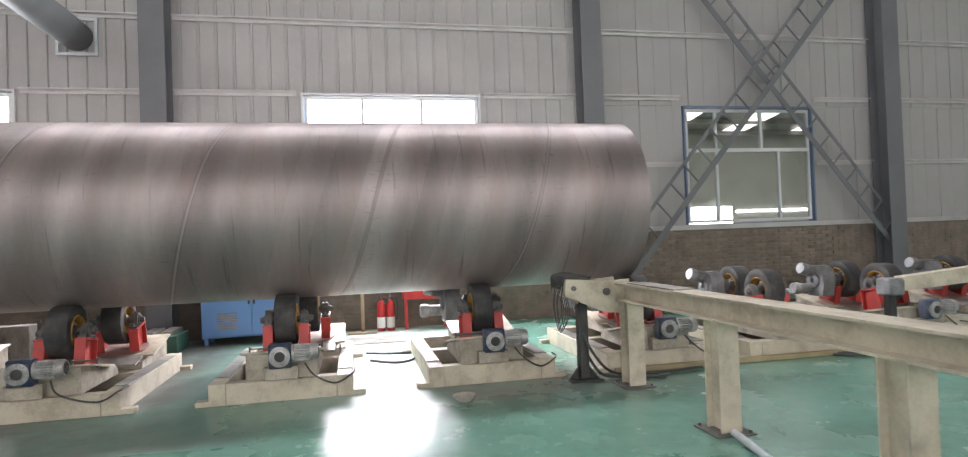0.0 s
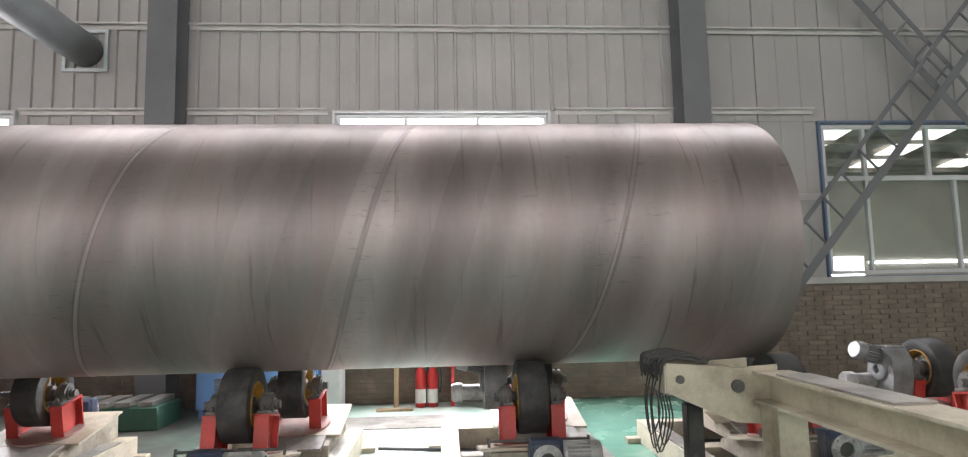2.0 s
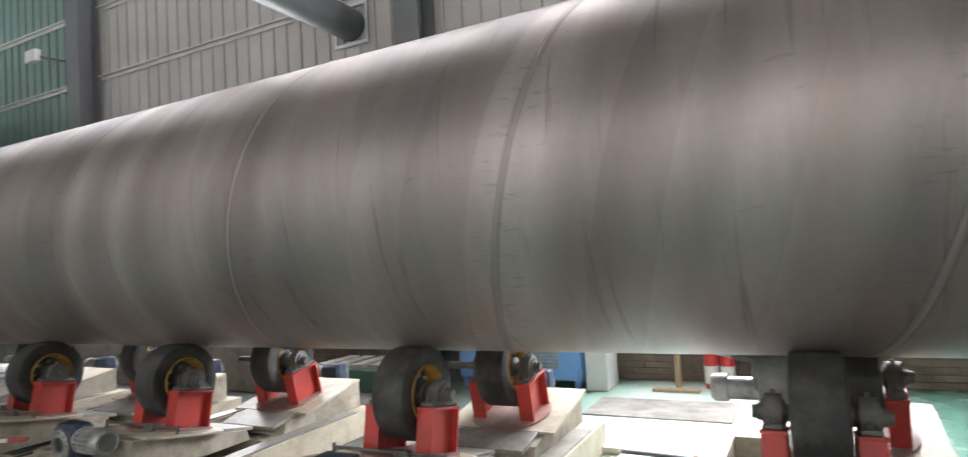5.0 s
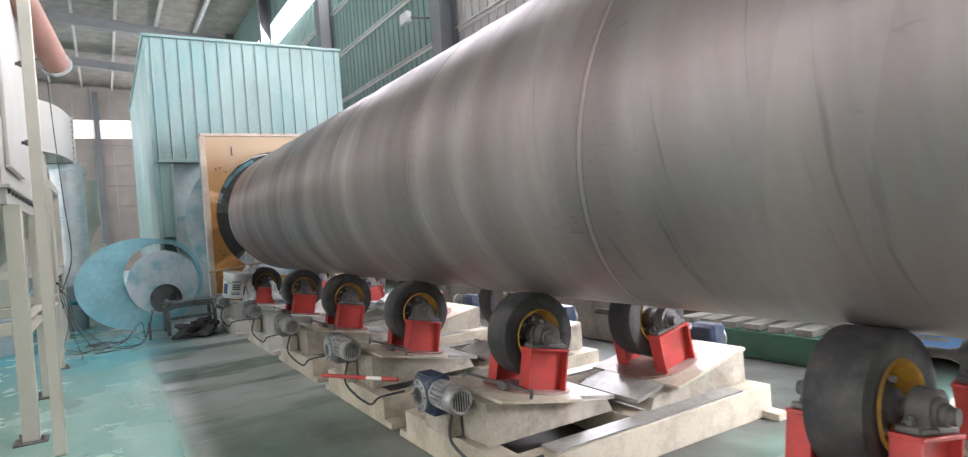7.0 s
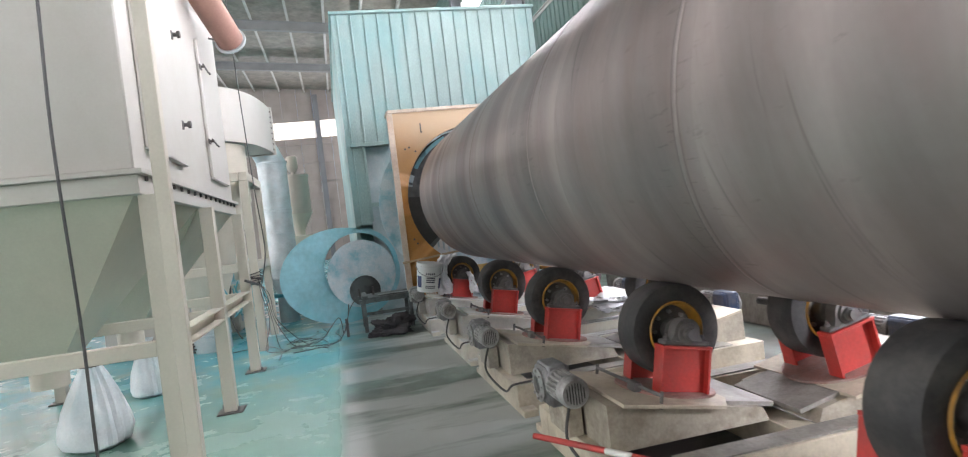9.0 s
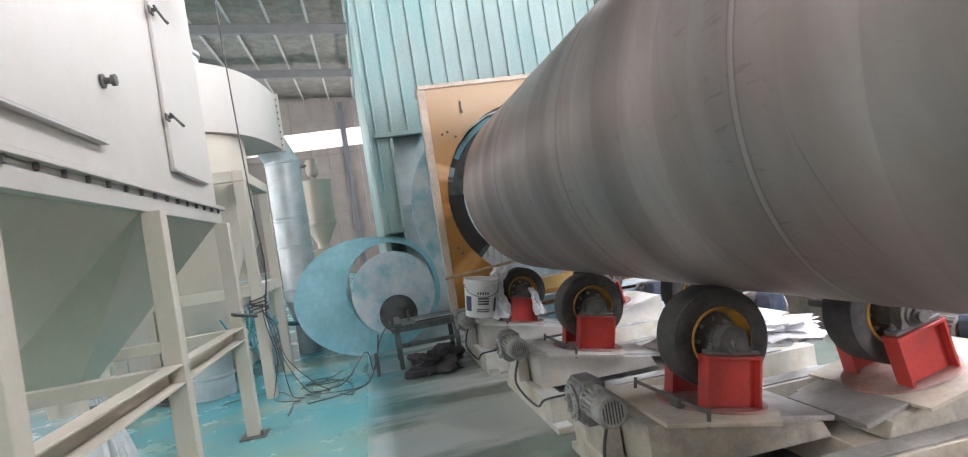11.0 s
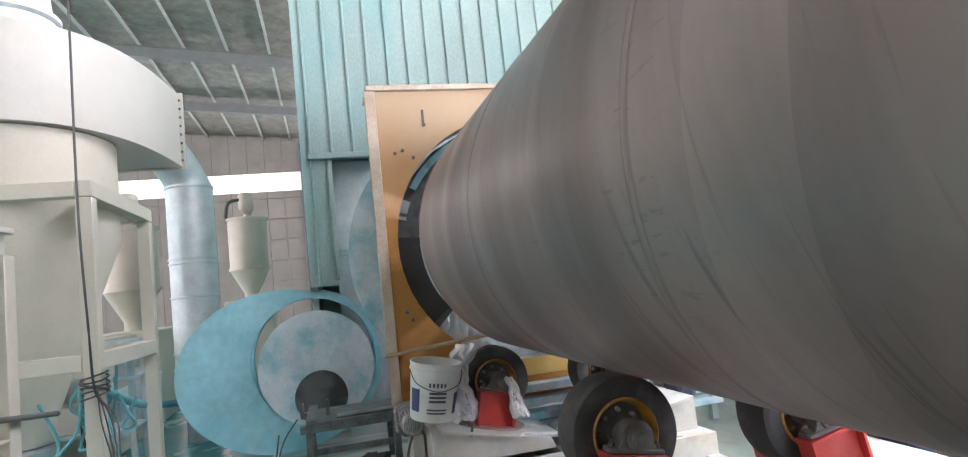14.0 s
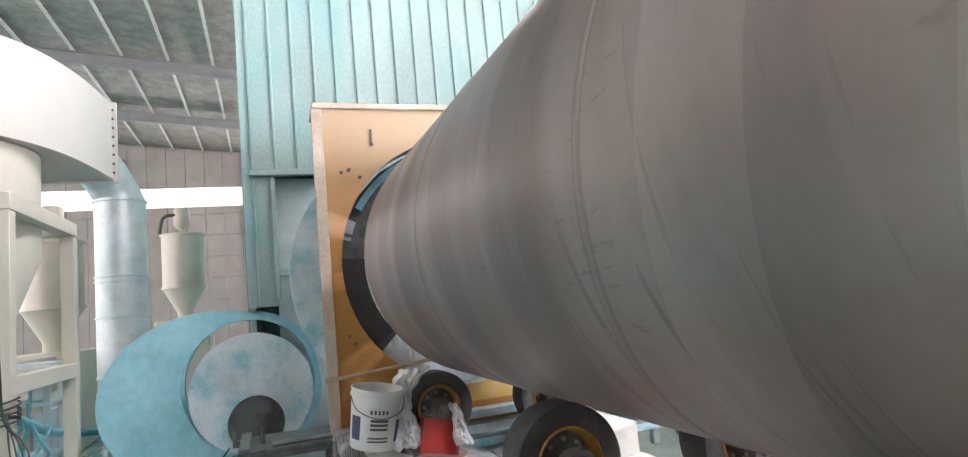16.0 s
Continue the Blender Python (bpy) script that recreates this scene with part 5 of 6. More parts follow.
def end_panel():
    """Upright frame with a round opening for the pipe."""
    t = thing("end_frame", "orange painted frame with a round opening around the pipe end", "frame")
    X0, X1 = -9.48, -9.12
    ya, yb, za, zb = 5.43, 7.66, 0.36, 2.90
    hr, hy, hz = 1.0, PIPE_Y, 1.68
    n = 64

    def sheet(z0, z1, hr, mat, label):
        bm = B()
        ring = []
        for i in range(n):
            a = 2 * math.pi * i / n
            p = (hy + hr * math.cos(a), hz + hr * math.sin(a))
            d = (math.cos(a), math.sin(a))
            s = min(((yb if d[0] > 0 else ya) - hy) / d[0] if abs(d[0]) > 1e-6 else 1e9, ((zb if d[1] > 0 else za) - hz) / d[1] if abs(d[1]) > 1e-6 else 1e9)
            ring.append((p, (hy + s * d[0], hz + s * d[1])))
        corners = ((ya, za), (yb, za), (ya, zb), (yb, zb))
        for i in range(n):
            (p0, q0), (p1, q1) = ring[i], ring[(i + 1) % n]
            poly = [p0, q0]
            for c in corners:
                if abs(q0[0] - q1[0]) > 1e-6 and abs(q0[1] - q1[1]) > 1e-6 and (abs(c[0] - q0[0]) < 1e-6 or abs(c[0] - q1[0]) < 1e-6) and (abs(c[1] - q0[1]) < 1e-6 or abs(c[1] - q1[1]) < 1e-6):
                    poly.append(c)
            poly += [q1, p1]
            prism(bm, poly, X1 - 0.012, X1)
        bmesh.ops.remove_doubles(bm, verts=bm.verts[:], dist=1e-5)
        g = bm.verts[:] + bm.edges[:] + bm.faces[:]
        bmesh.ops.bisect_plane(bm, geom=g, plane_co=(0, 0, z0), plane_no=(0, 0, -1), clear_outer=True)
        g = bm.verts[:] + bm.edges[:] + bm.faces[:]
        bmesh.ops.bisect_plane(bm, geom=g, plane_co=(0, 0, z1), plane_no=(0, 0, 1), clear_outer=True)
        part("face_plate", bm, mat, t, label)
    sheet(za - 0.01, zb + 0.01, 0.985, ORANGE, "orange face plate, faded and powder-dusted top, lower shade painted in")
    bm = B()
    box(bm, X0, X1 - 0.013, ya, ya + 0.012, za, zb)
    part("side_plate", bm, BOOTH_GREY, t, "dusty grey side plate")
    bm = B()
    box(bm, X0, X1 - 0.013, yb - 0.012, yb, za, zb)
    part("side_plate", bm, BOOTH_GREY, t, "dusty grey side plate")
    bm = B()
    box(bm, X0, X1 + 0.03, ya - 0.02, yb + 0.02, zb + 0.001, zb + 0.045, 0.004)
    box(bm, X1 + 0.002, X1 + 0.022, ya - 0.03, ya + 0.05, za, zb, 0.003)
    part("edge_trim", bm, PALE_TRIM, t, "pale pinkish edge strips")
    bm = B()
    lathe(bm, [(hr, 0), (hr + 0.0, -0.32)], Matrix.Translation((X1, hy, hz)) @ Matrix.Rotation(math.pi / 2, 4, "Y"), 64)
    part("opening_collar", bm, GREASE, t, "dark collar inside the opening")
    def segment(a0, a1, r0, r1, dx, mat, label):
        bm = B()
        for k in range(8):
            p, q = radians(a0 + (a1 - a0) * k / 8), radians(a0 + (a1 - a0) * (k + 1) / 8)
            prism(bm, [(hy + r0 * math.cos(p), hz + r0 * math.sin(p)), (hy + r1 * math.cos(p), hz + r1 * math.sin(p)), (hy + r1 * math.cos(q), hz + r1 * math.sin(q)), (hy + r0 * math.cos(q), hz + r0 * math.sin(q))], X1 + dx - 0.01, X1 + dx)
        bmesh.ops.remove_doubles(bm, verts=bm.verts[:], dist=1e-5)
        part("inner_segment", bm, mat, t, label)
    segment(112, 150, 0.90, 0.955, -0.20, CYAN, "teal segment inside the opening")
    # dark backing added to fill the gap behind the other segments
    segment(95, 225, 0.78, 0.984, -0.29, GREASE, "dark backing ring added deep in the opening")
    segment(156, 166, 0.90, 0.97, -0.26, BOOTH_GREY, "grey-blue segment inside the opening")
    segment(176, 220, 0.80, 0.98, -0.10, CABLE, "black rubber seal strip inside the opening")
    segment(228, 262, 0.90, 0.98, -0.20, FOIL, "white film wrapped on the seal ring")
    segment(-60, 98, 0.88, 0.98, -0.12, RUBBER, "black rubber seal strip inside the opening")
    for k in range(7):
        bm = B()
        yy = hy - 0.84 + 0.075 * k
        box(bm, X0 - 0.06, X0 - 0.04, yy - 0.022, yy + 0.022, 0.62, 1.36)
        part("louvre", bm, PAPER, t, "white upright louvre behind the opening")
    bm = B()
    for y, z in ((5.66, 2.42), (5.74, 2.36), (5.60, 2.40), (5.85, 2.62), (5.58, 1.16), (5.62, 1.10), (5.9, 0.62), (6.3, 0.5), (6.8, 0.5)):
        rod(bm, (X1 - 0.002, y, z), (X1 + 0.012, y, z), 0.014, 8)
    box(bm, X1 - 0.001, X1 + 0.014, 5.84, 5.855, 2.62, 2.74)
    part("bolts", bm, IRON, t, "bolt heads", "stuff")
    bm = B()
    box(bm, X1 + 0.003, X1 + 0.02, 5.9, 7.9, 0.56, 0.70, 0.003)
    part("lower_band", bm, GOLD, t, "yellow lower band with rivets")
    for k in range(4):
        bm = B()
        box(bm, X1 + 0.03, X1 + 0.16, 5.95, 8.1, 0.14 + 0.105 * k, 0.20 + 0.105 * k, 0.004)
        part("slat", bm, CYAN_PALE, t, "pale powder-dusted horizontal slat")
    for y in (6.0, 7.0, 8.05):
        bm = B()
        box(bm, X1 + 0.04, X1 + 0.1, y - 0.03, y + 0.03, 0.0, 0.515, 0.003)
        part("slat_post", bm, BOOTH_GREY, t)
    return t


end_panel()
bm = B()
rod(bm, (-9.05, 5.38, 0.86), (-8.85, 6.38, 0.96), 0.014, 8)
solid("thin_bar", bm, WOOD, "thin dusty bar across the orange frame", "bar")


# ---- discs, bench and clutter before the booth ----
def ring_plate():
    t = thing("ring_plate", "large blue-powdered steel plate with an eccentric round cut-out leaning upright", "plate")
    lean = Matrix.Translation((-10.30, 0, 0.0)) @ Matrix.Rotation(radians(-6), 4, "Y")
    n = 72

    def annulus(bm, cy, cz, r, hy, hz, hr, x0, x1, squash=1.0):
        o0, o1, h0, h1 = [], [], [], []
        for i in range(n):
            a = 2 * math.pi * i / n
            d = Vector((math.cos(a), math.sin(a)))
            o = Vector((cy + r * d.x, cz + r * squash * d.y))
            h = Vector((hy, hz)) + hr * d
            o0.append(bm.verts.new((x0, *o))); o1.append(bm.verts.new((x1, *o)))
            h0.append(bm.verts.new((x0, *h))); h1.append(bm.verts.new((x1, *h)))
        for i in range(n):
            j = (i + 1) % n
            for a, b in ((o1, h1), (h0, o0), (o0, o1), (h1, h0)):
                bm.faces.new((a[i], a[j], b[j], b[i]))
    bm = B()
    annulus(bm, 4.55, 0.735, 0.90, 4.84, 0.80, 0.555, 0, 0.02, 0.81)
    ob = part("plate", bm, CYAN, t, "blue powder-dusted outer plate")
    ob.matrix_basis = lean
    bm = B()
    annulus(bm, 4.84, 0.84, 0.60, 4.84, 0.84, 0.53, -0.10, -0.03)
    ob = part("rear_ring", bm, CYAN, t, "narrow blue ring behind the plate")
    ob.matrix_basis = lean
    bm = B()
    annulus(bm, 4.86, 0.72, 0.515, 4.88, 0.45, 0.235, 0.03, 0.055)
    ob = part("inner_disc", bm, CYAN_PALE, t, "pale grey-blue disc with a round notch")
    ob.matrix_basis = lean
    # dark disc added to stand for the unlit depth behind the notch
    bm = B()
    annulus(bm, 4.88, 0.45, 0.26, 4.88, 0.45, 0.001, -0.02, -0.012)
    ob = part("hub", bm, GREASE, t, "added dark disc for the shade behind the notch")
    ob.matrix_basis = lean
    return t


ring_plate()


def bench():
    t = thing("steel_bench", "low dusty steel bench of channel sections", "bench")
    bm = B()
    box(bm, -9.62, -9.02, 4.78, 5.58, 0.44, 0.462, 0.003)
    part("top", bm, BENCH, t, "flat dark steel top")
    for y in (4.82, 5.54):
        bm = B()
        box(bm, -9.66, -8.98, y - 0.035, y + 0.035, 0.463, 0.49, 0.003)
        part("top_bar", bm, BENCH, t, "dusty channel top bar")
    bm = B()
    box(bm, -9.20, -9.06, 5.0, 5.42, 0.463, 0.478, 0.004)
    part("loose_bar", bm, GREASE, t, "black flat bar on the top")
    for b in ((-9.70, -9.62, 4.74, 5.48, 0.39, 0.438), (-9.12, -9.04, 4.74, 5.48, 0.39, 0.438), (-9.12, -9.08, 4.78, 5.44, 0.22, 0.26)):
        bm = B()
        box(bm, *b, 0.003)
        part("cross_bar", bm, BENCH, t)
    for x in (-9.66, -9.08):
        for y in (4.80, 5.42):
            bm = B()
            box(bm, x - 0.025, x + 0.025, y - 0.025, y + 0.025, 0, 0.388, 0.003)
            part("leg", bm, BENCH, t)
    for y in (4.76, 4.94):
        bm = B()
        rod(bm, (-9.1, y, 0.49), (-9.1, y, 0.60), 0.014, 8)
        part("pin", bm, IRON, t)


bench()


def bucket():
    t = thing("plastic_bucket", "white plastic paint bucket tilted on the conveyor end", "bucket", m=pose(-8.35, 5.58, 0.51, -9, 5, 0))
    bm = B()
    lathe(bm, [(0, 0.0), (0.133, 0.0), (0.138, 0.01), (0.156, 0.30), (0.165, 0.302), (0.165, 0.32), (0.160, 0.322), (0.160, 0.345), (0.166, 0.35), (0.166, 0.358), (0.154, 0.358), (0.148, 0.30), (0.130, 0.015), (0, 0.015)], None, 36)
    part("tub", bm, WHITE_PLASTIC, t)

    def patch(a0, a1, z0, z1, mat, name, label=""):
        bm = B()
        k = max(3, int((a1 - a0) / 6))
        for i in range(k):
            aa, bb = radians(a0 + (a1 - a0) * i / k), radians(a0 + (a1 - a0) * (i + 1) / k)
            q = []
            for a, z in ((aa, z0), (bb, z0), (bb, z1), (aa, z1)):
                r = 0.1395 + 0.018 * (z - 0.01) / 0.29
                q.append(bm.verts.new((r * math.cos(a), r * math.sin(a), z)))
            bm.faces.new(q)
        part(name, bm, mat, t, label)
    for a in range(5):
        patch(-22 + a * 9, -17 + a * 9, 0.22, 0.245, INK, "print_bar")
    for r in range(3):
        patch(-20, 22, 0.125 + r * 0.025, 0.140 + r * 0.025, INK, "print_bar")
    for r in range(2):
        patch(-24, 26, 0.055 + r * 0.02, 0.065 + r * 0.02, INK, "print_bar")
    patch(-75, -45, 0.06, 0.20, NAVY, "label_patch", "navy label patch")
    patch(48, 80, 0.05, 0.18, NAVY, "label_patch", "navy label patch")
    bm = B()
    tube(bm, [(0.02, -0.166, 0.31), (0.13, -0.13, 0.24), (0.175, 0.0, 0.20), (0.13, 0.13, 0.24), (0.02, 0.166, 0.31)], 0.003, 6)
    part("bail", bm, IRON, t, "thin wire handle")


bucket()


def crumple(name, label, category, mat, cx, cy, cz, sx, sy, sz, seed, amp=0.3, n=28, rows=16, flat=True, folds=0.0):
    """A crumpled sack, cloth or film heap."""
    bm = B()
    ring0 = []
    noise.seed_set(seed)
    for j in range(rows + 1):
        v = j / rows
        ring = []
        for i in range(n):
            a = 2 * math.pi * i / n
            ph = math.pi * v
            p = Vector((math.sin(ph) * math.cos(a), math.sin(ph) * math.sin(a), -math.cos(ph)))
            k = 1 + amp * noise.noise(p * 1.7 + Vector((seed, 0, 0))) + amp * 0.55 * abs(noise.noise(p * 4.1 + Vector((0, seed, 0)))) - 0.25 * amp * abs(noise.noise(p * 9.0))
            k += folds * (0.3 - abs(noise.noise(p * 3.1 + Vector((seed, 5, 1)))) * 1.6 + 0.5 * (0.25 - abs(noise.noise(p * 7.3 + Vector((2, seed, 3))))))
            q = Vector((p.x * sx, p.y * sy, p.z * sz)) * k
            z = cz + q.z
            ring.append(bm.verts.new((cx + q.x, cy + q.y, max(z, 0.004) if flat else z)))
        if ring0:
            for i in range(n):
                f = bm.faces.new((ring0[i], ring0[(i + 1) % n], ring[(i + 1) % n], ring[i]))
                f.smooth = True
        ring0 = ring
    return solid(name, bm, mat, label, category)


def film(label, x, rows, seed, nu=16, nv=34):
    """A thin crinkled sheet hanging along rows of (z, y, width)."""
    bm = B()
    noise.seed_set(seed)
    front, back = [], []
    for j in range(nv + 1):
        f = j / nv * (len(rows) - 1)
        i = min(int(f), len(rows) - 2)
        z, y, w = (rows[i][k] + (rows[i + 1][k] - rows[i][k]) * (f - i) for k in range(3))
        fr, bk = [], []
        for q in range(nu + 1):
            u = q / nu - 0.5
            p = Vector((u * 5 * w / 0.2 + seed, z * 11 + u * 3, seed * 0.7))
            d = 0.07 * (0.35 - abs(noise.noise(p))) + 0.03 * (0.3 - abs(noise.noise(p * 2.7))) - 0.12 * u * u
            e = 0.03 * noise.noise(Vector((seed, z * 16, 4 * round(u))))
            c = Vector((x + d, y + u * w + e, z + 0.02 * noise.noise(p * 1.3 + Vector((3, 1, 2)))))
            fr.append(bm.verts.new(c)); bk.append(bm.verts.new(c - Vector((0.004, 0, 0))))
        front.append(fr); back.append(bk)
    for j in range(nv):
        for q in range(nu):
            bm.faces.new((front[j][q], front[j][q + 1], front[j + 1][q + 1], front[j + 1][q]))
            bm.faces.new((back[j][q], back[j + 1][q], back[j + 1][q + 1], back[j][q + 1]))
        for q in (0, nu):
            bm.faces.new((front[j][q], front[j + 1][q], back[j + 1][q], back[j][q]))
    for j in (0, nv):
        for q in range(nu):
            bm.faces.new((front[j][q], front[j][q + 1], back[j][q + 1], back[j][q]))
    solid("plastic_film", bm, FOIL, label, "plastic film")


film("crumpled white plastic film hanging behind the bucket", -8.50, ((0.42, 5.83, 0.22), (0.56, 5.82, 0.20), (0.72, 5.80, 0.14), (0.84, 5.85, 0.19), (0.93, 5.92, 0.22)), 3)
film("narrow white plastic film hanging by the red stand", -8.46, ((0.40, 6.20, 0.13), (0.54, 6.18, 0.09), (0.68, 6.15, 0.06)), 8, 10, 24)
crumple("plastic_film", "white plastic film spread over the conveyor", "plastic film", FOIL, -6.1, 7.05, 0.40, 0.33, 0.26, 0.055, 12, 0.7, 48, 28, flat=False, folds=0.4)
crumple("floor_cloth", "crumpled dark grey cloth on the floor", "cloth", CLOTH, -8.72, 5.14, 0.07, 0.22, 0.24, 0.13, 5, 0.8, 48, 30, folds=0.35)
for x, y, r, h, sd in ((-5.72, 2.70, 0.22, 0.66, 11), (-7.28, 2.64, 0.17, 0.56, 17)):
    t = thing("dust_bag", "white woven bag tied below the hopper outlet", "bag", "bags below the hoppers", Matrix.Translation((x, y, 0)))
    bm = B()
    prof = ((0.72, 0.0), (1.02, 0.05), (1.08, 0.14), (1.0, 0.28), (0.86, 0.44), (0.66, 0.62), (0.46, 0.78), (0.28, 0.90), (0.24, 0.94), (0.34, 1.0))
    lathe(bm, [(0, 0)] + [(r * k, h * q) for k, q in prof], None, 56)
    noise.seed_set(sd)
    for v in bm.verts:
        a, f = math.atan2(v.co.y, v.co.x), v.co.z / h
        k = 1 + 0.20 * noise.noise(Vector((1.6 * math.cos(a), 1.6 * math.sin(a), f * 2 + sd))) + (0.04 + 0.10 * f) * math.sin(11 * a + 3 * math.sin(2 * a + sd) + 2 * f)
        v.co.x, v.co.y = v.co.x * k, v.co.y * k
    part("sack", bm, BAG, t)
    bm = B()
    lathe(bm, [(r * 0.30, h * 0.885), (r * 0.33, h * 0.90), (r * 0.33, h * 0.93), (r * 0.30, h * 0.945)], None, 20)
    part("tie", bm, IRON, t, "dark wire tie round the neck")

t = thing("marking_rod", "red and white painted rod resting on the conveyor", "rod")
a, b = Vector((-3.18, 5.28, 0.36)), Vector((-2.66, 5.60, 0.36))
for i, mat in enumerate((RED, RED, RED, PAPER, RED)):
    bm = B()
    rod(bm, a + (b - a) * i / 5, a + (b - a) * (i + 0.98) / 5, 0.013, 10)
    part("band", bm, mat, t)


# ---- dust collector ----
def collector():
    t = thing("dust_collector", "white cabinet dust collector with beige hoppers on legs", "dust collector")
    x0, x1, y0, y1, z0, z1 = -7.72, -4.40, 1.75, 3.52, 1.82, 4.4
    bm = B()
    box(bm, x0, x1, y0, y1, z0, z1, 0.01)
    part("cabinet", bm, WHITE, t, "white sheet metal cabinet")
    for a, b, c, d in ((-5.60, -4.66, 1.98, 3.25), (-7.43, -6.62, 1.985, 3.24)):
        bm = B()
        box(bm, a, b, y1 + 0.002, y1 + 0.03, c, d, 0.006)
        dr = part("door", bm, WHITE, t, "white access door")
        bm = B()
        box(bm, a - 0.005, b + 0.005, y1 + 0.002, y1 + 0.040, c - 0.014, c - 0.002, 0.002)
        part("drip_ledge", bm, GIRT, dr, "grey ledge under the door")
        for z in (c + 0.32, d - 0.26):
            bm = B()
            if b < -6:
                box(bm, b - 0.03, b + 0.05, y1 + 0.03, y1 + 0.042, z - 0.022, z + 0.022, 0.003)
                rod(bm, (b + 0.02, y1 + 0.04, z), (b + 0.02, y1 + 0.075, z), 0.012, 10)
                rod(bm, (b + 0.05, y1 + 0.066, z + 0.012), (b - 0.13, y1 + 0.07, z - 0.012), 0.008, 8)
                rod(bm, (b - 0.13, y1 + 0.07, z - 0.012), (b - 0.15, y1 + 0.085, z - 0.03), 0.009, 8)
                part("latch", bm, IRON, dr, "dark swing latch")
            else:
                lathe(bm, [(0, 0), (0.035, 0), (0.035, 0.012), (0.016, 0.016), (0.016, 0.04), (0.028, 0.046), (0.028, 0.066), (0, 0.07)], Matrix.Translation((a - 0.13, y1 + 0.001, z)) @ Matrix.Rotation(-math.pi / 2, 4, "X"), 16)
                part("knob", bm, IRON, dr, "dark turn knob")
    bm = B()
    box(bm, x0 - 0.05, x1 + 0.05, y0 - 0.05, y1 + 0.05, z0 - 0.03, z0 - 0.002, 0.003)
    box(bm, x0 - 0.02, x1 + 0.02, y0 - 0.02, y1 + 0.02, z0 - 0.14, z0 - 0.031, 0.003)
    fl = part("flange", bm, WHITE, t, "bolted flange under the cabinet")
    bm = B()
    for k in range(16):
        rod(bm, (x0 + 0.1 + 0.207 * k, y1 + 0.025, z0 - 0.03), (x0 + 0.1 + 0.207 * k, y1 + 0.025, z0 - 0.06), 0.012, 6)
    part("bolts", bm, IRON, fl, "row of dark bolts", "stuff")
    for a, b in ((-7.68, -6.08), (-6.04, -4.44)):
        bm = B()
        top = [(a, y0 + 0.03), (b, y0 + 0.03), (b, y1 - 0.03), (a, y1 - 0.03)]
        c = ((a + b) / 2, (y0 + y1) / 2)
        bot = [(c[0] + sx * 0.13, c[1] + sy * 0.13) for sx, sy in ((-1, -1), (1, -1), (1, 1), (-1, 1))]
        vt = [bm.verts.new((*p, z0 - 0.141)) for p in top]
        vb = [bm.verts.new((*p, 0.72)) for p in bot]
        for i in range(4):
            bm.faces.new((vt[i], vt[(i + 1) % 4], vb[(i + 1) % 4], vb[i]))
        bm.faces.new(vb)
        rod(bm, (*c, 0.56), (*c, 0.73), 0.11, 16)
        part("hopper", bm, HOPPER, t, "beige pyramid hopper")
    for x in (-4.48, -6.05, -7.62):
        for y in (y1 + 0.04, y0 - 0.02):
            bm = B()
            box(bm, x - 0.05, x + 0.05, y - 0.05, y + 0.05, 0.012, z0 - 0.142, 0.004)
            leg = part("leg", bm, HOPPER, t, "beige square leg")
            bm = B()
            box(bm, x - 0.10, x + 0.10, y - 0.10, y + 0.10, 0, 0.012, 0.002)
            for q in (-0.07, 0.07):
                rod(bm, (x + q, y + q, 0.012), (x + q, y + q, 0.05), 0.01, 6)
            part("foot_plate", bm, IRON, leg, "bolted foot plate")
    for y in (y1 + 0.04, y0 - 0.02):
        bm = B()
        prism(bm, [(y - 0.045, 0.86), (y + 0.045, 0.86), (y + 0.045, 0.85), (y - 0.035, 0.85), (y - 0.035, 0.765), (y + 0.045, 0.765), (y + 0.045, 0.755), (y - 0.045, 0.755)], -7.57, -4.53)
        part("cross_beam", bm, HOPPER, t, "beige channel cross beam")
    for x in (-4.48, -6.05, -7.62):
        bm = B()
        box(bm, x - 0.04, x + 0.04, y0 + 0.032, y1 - 0.012, 0.765, 0.85, 0.004)
        part("cross_beam", bm, HOPPER, t, "beige cross beam")
    bm = B()
    box(bm, -4.02, -3.95, 3.72, 3.79, 0.0, 4.4, 0.004)
    part("front_post", bm, HOPPER, t, "slim beige post before the cabinet")
    bm = B()
    rod(bm, (-7.75, 3.30, 3.62), (-6.95, 3.92, 3.30), 0.012, 6)
    part("stay", bm, IRON, t)
    return t


collector()
t = thing("hanging_pipe", "reddish brown primed pipe end above the collector", "pipe")
bm = B()
m = Matrix.Translation((-7.0, 3.80, 3.30)) @ (Vector((2.6, -0.6, 1.15)).to_track_quat("Z", "Y").to_matrix().to_4x4())
lathe(bm, [(0.11, 0), (0.125, 0), (0.125, 2.6), (0.11, 2.6), (0.11, 0)], m, 28)
part("tube", bm, PIPE_RED, t)
bm = B()
lathe(bm, [(0.126, 0.02), (0.145, 0.02), (0.145, 0.05), (0.126, 0.05)], m, 28)
part("collar", bm, GALV, t, "grey collar at the open end")
bm = B()
tube(bm, [(-8.40, 3.60, 6.0), (-8.40, 3.62, 4.4), (-8.38, 3.64, 3.2), (-8.2, 3.70, 2.0), (-8.15, 3.74, 1.3), (-8.5, 3.64, 0.95), (-8.9, 3.56, 0.80)], 0.007, 6)
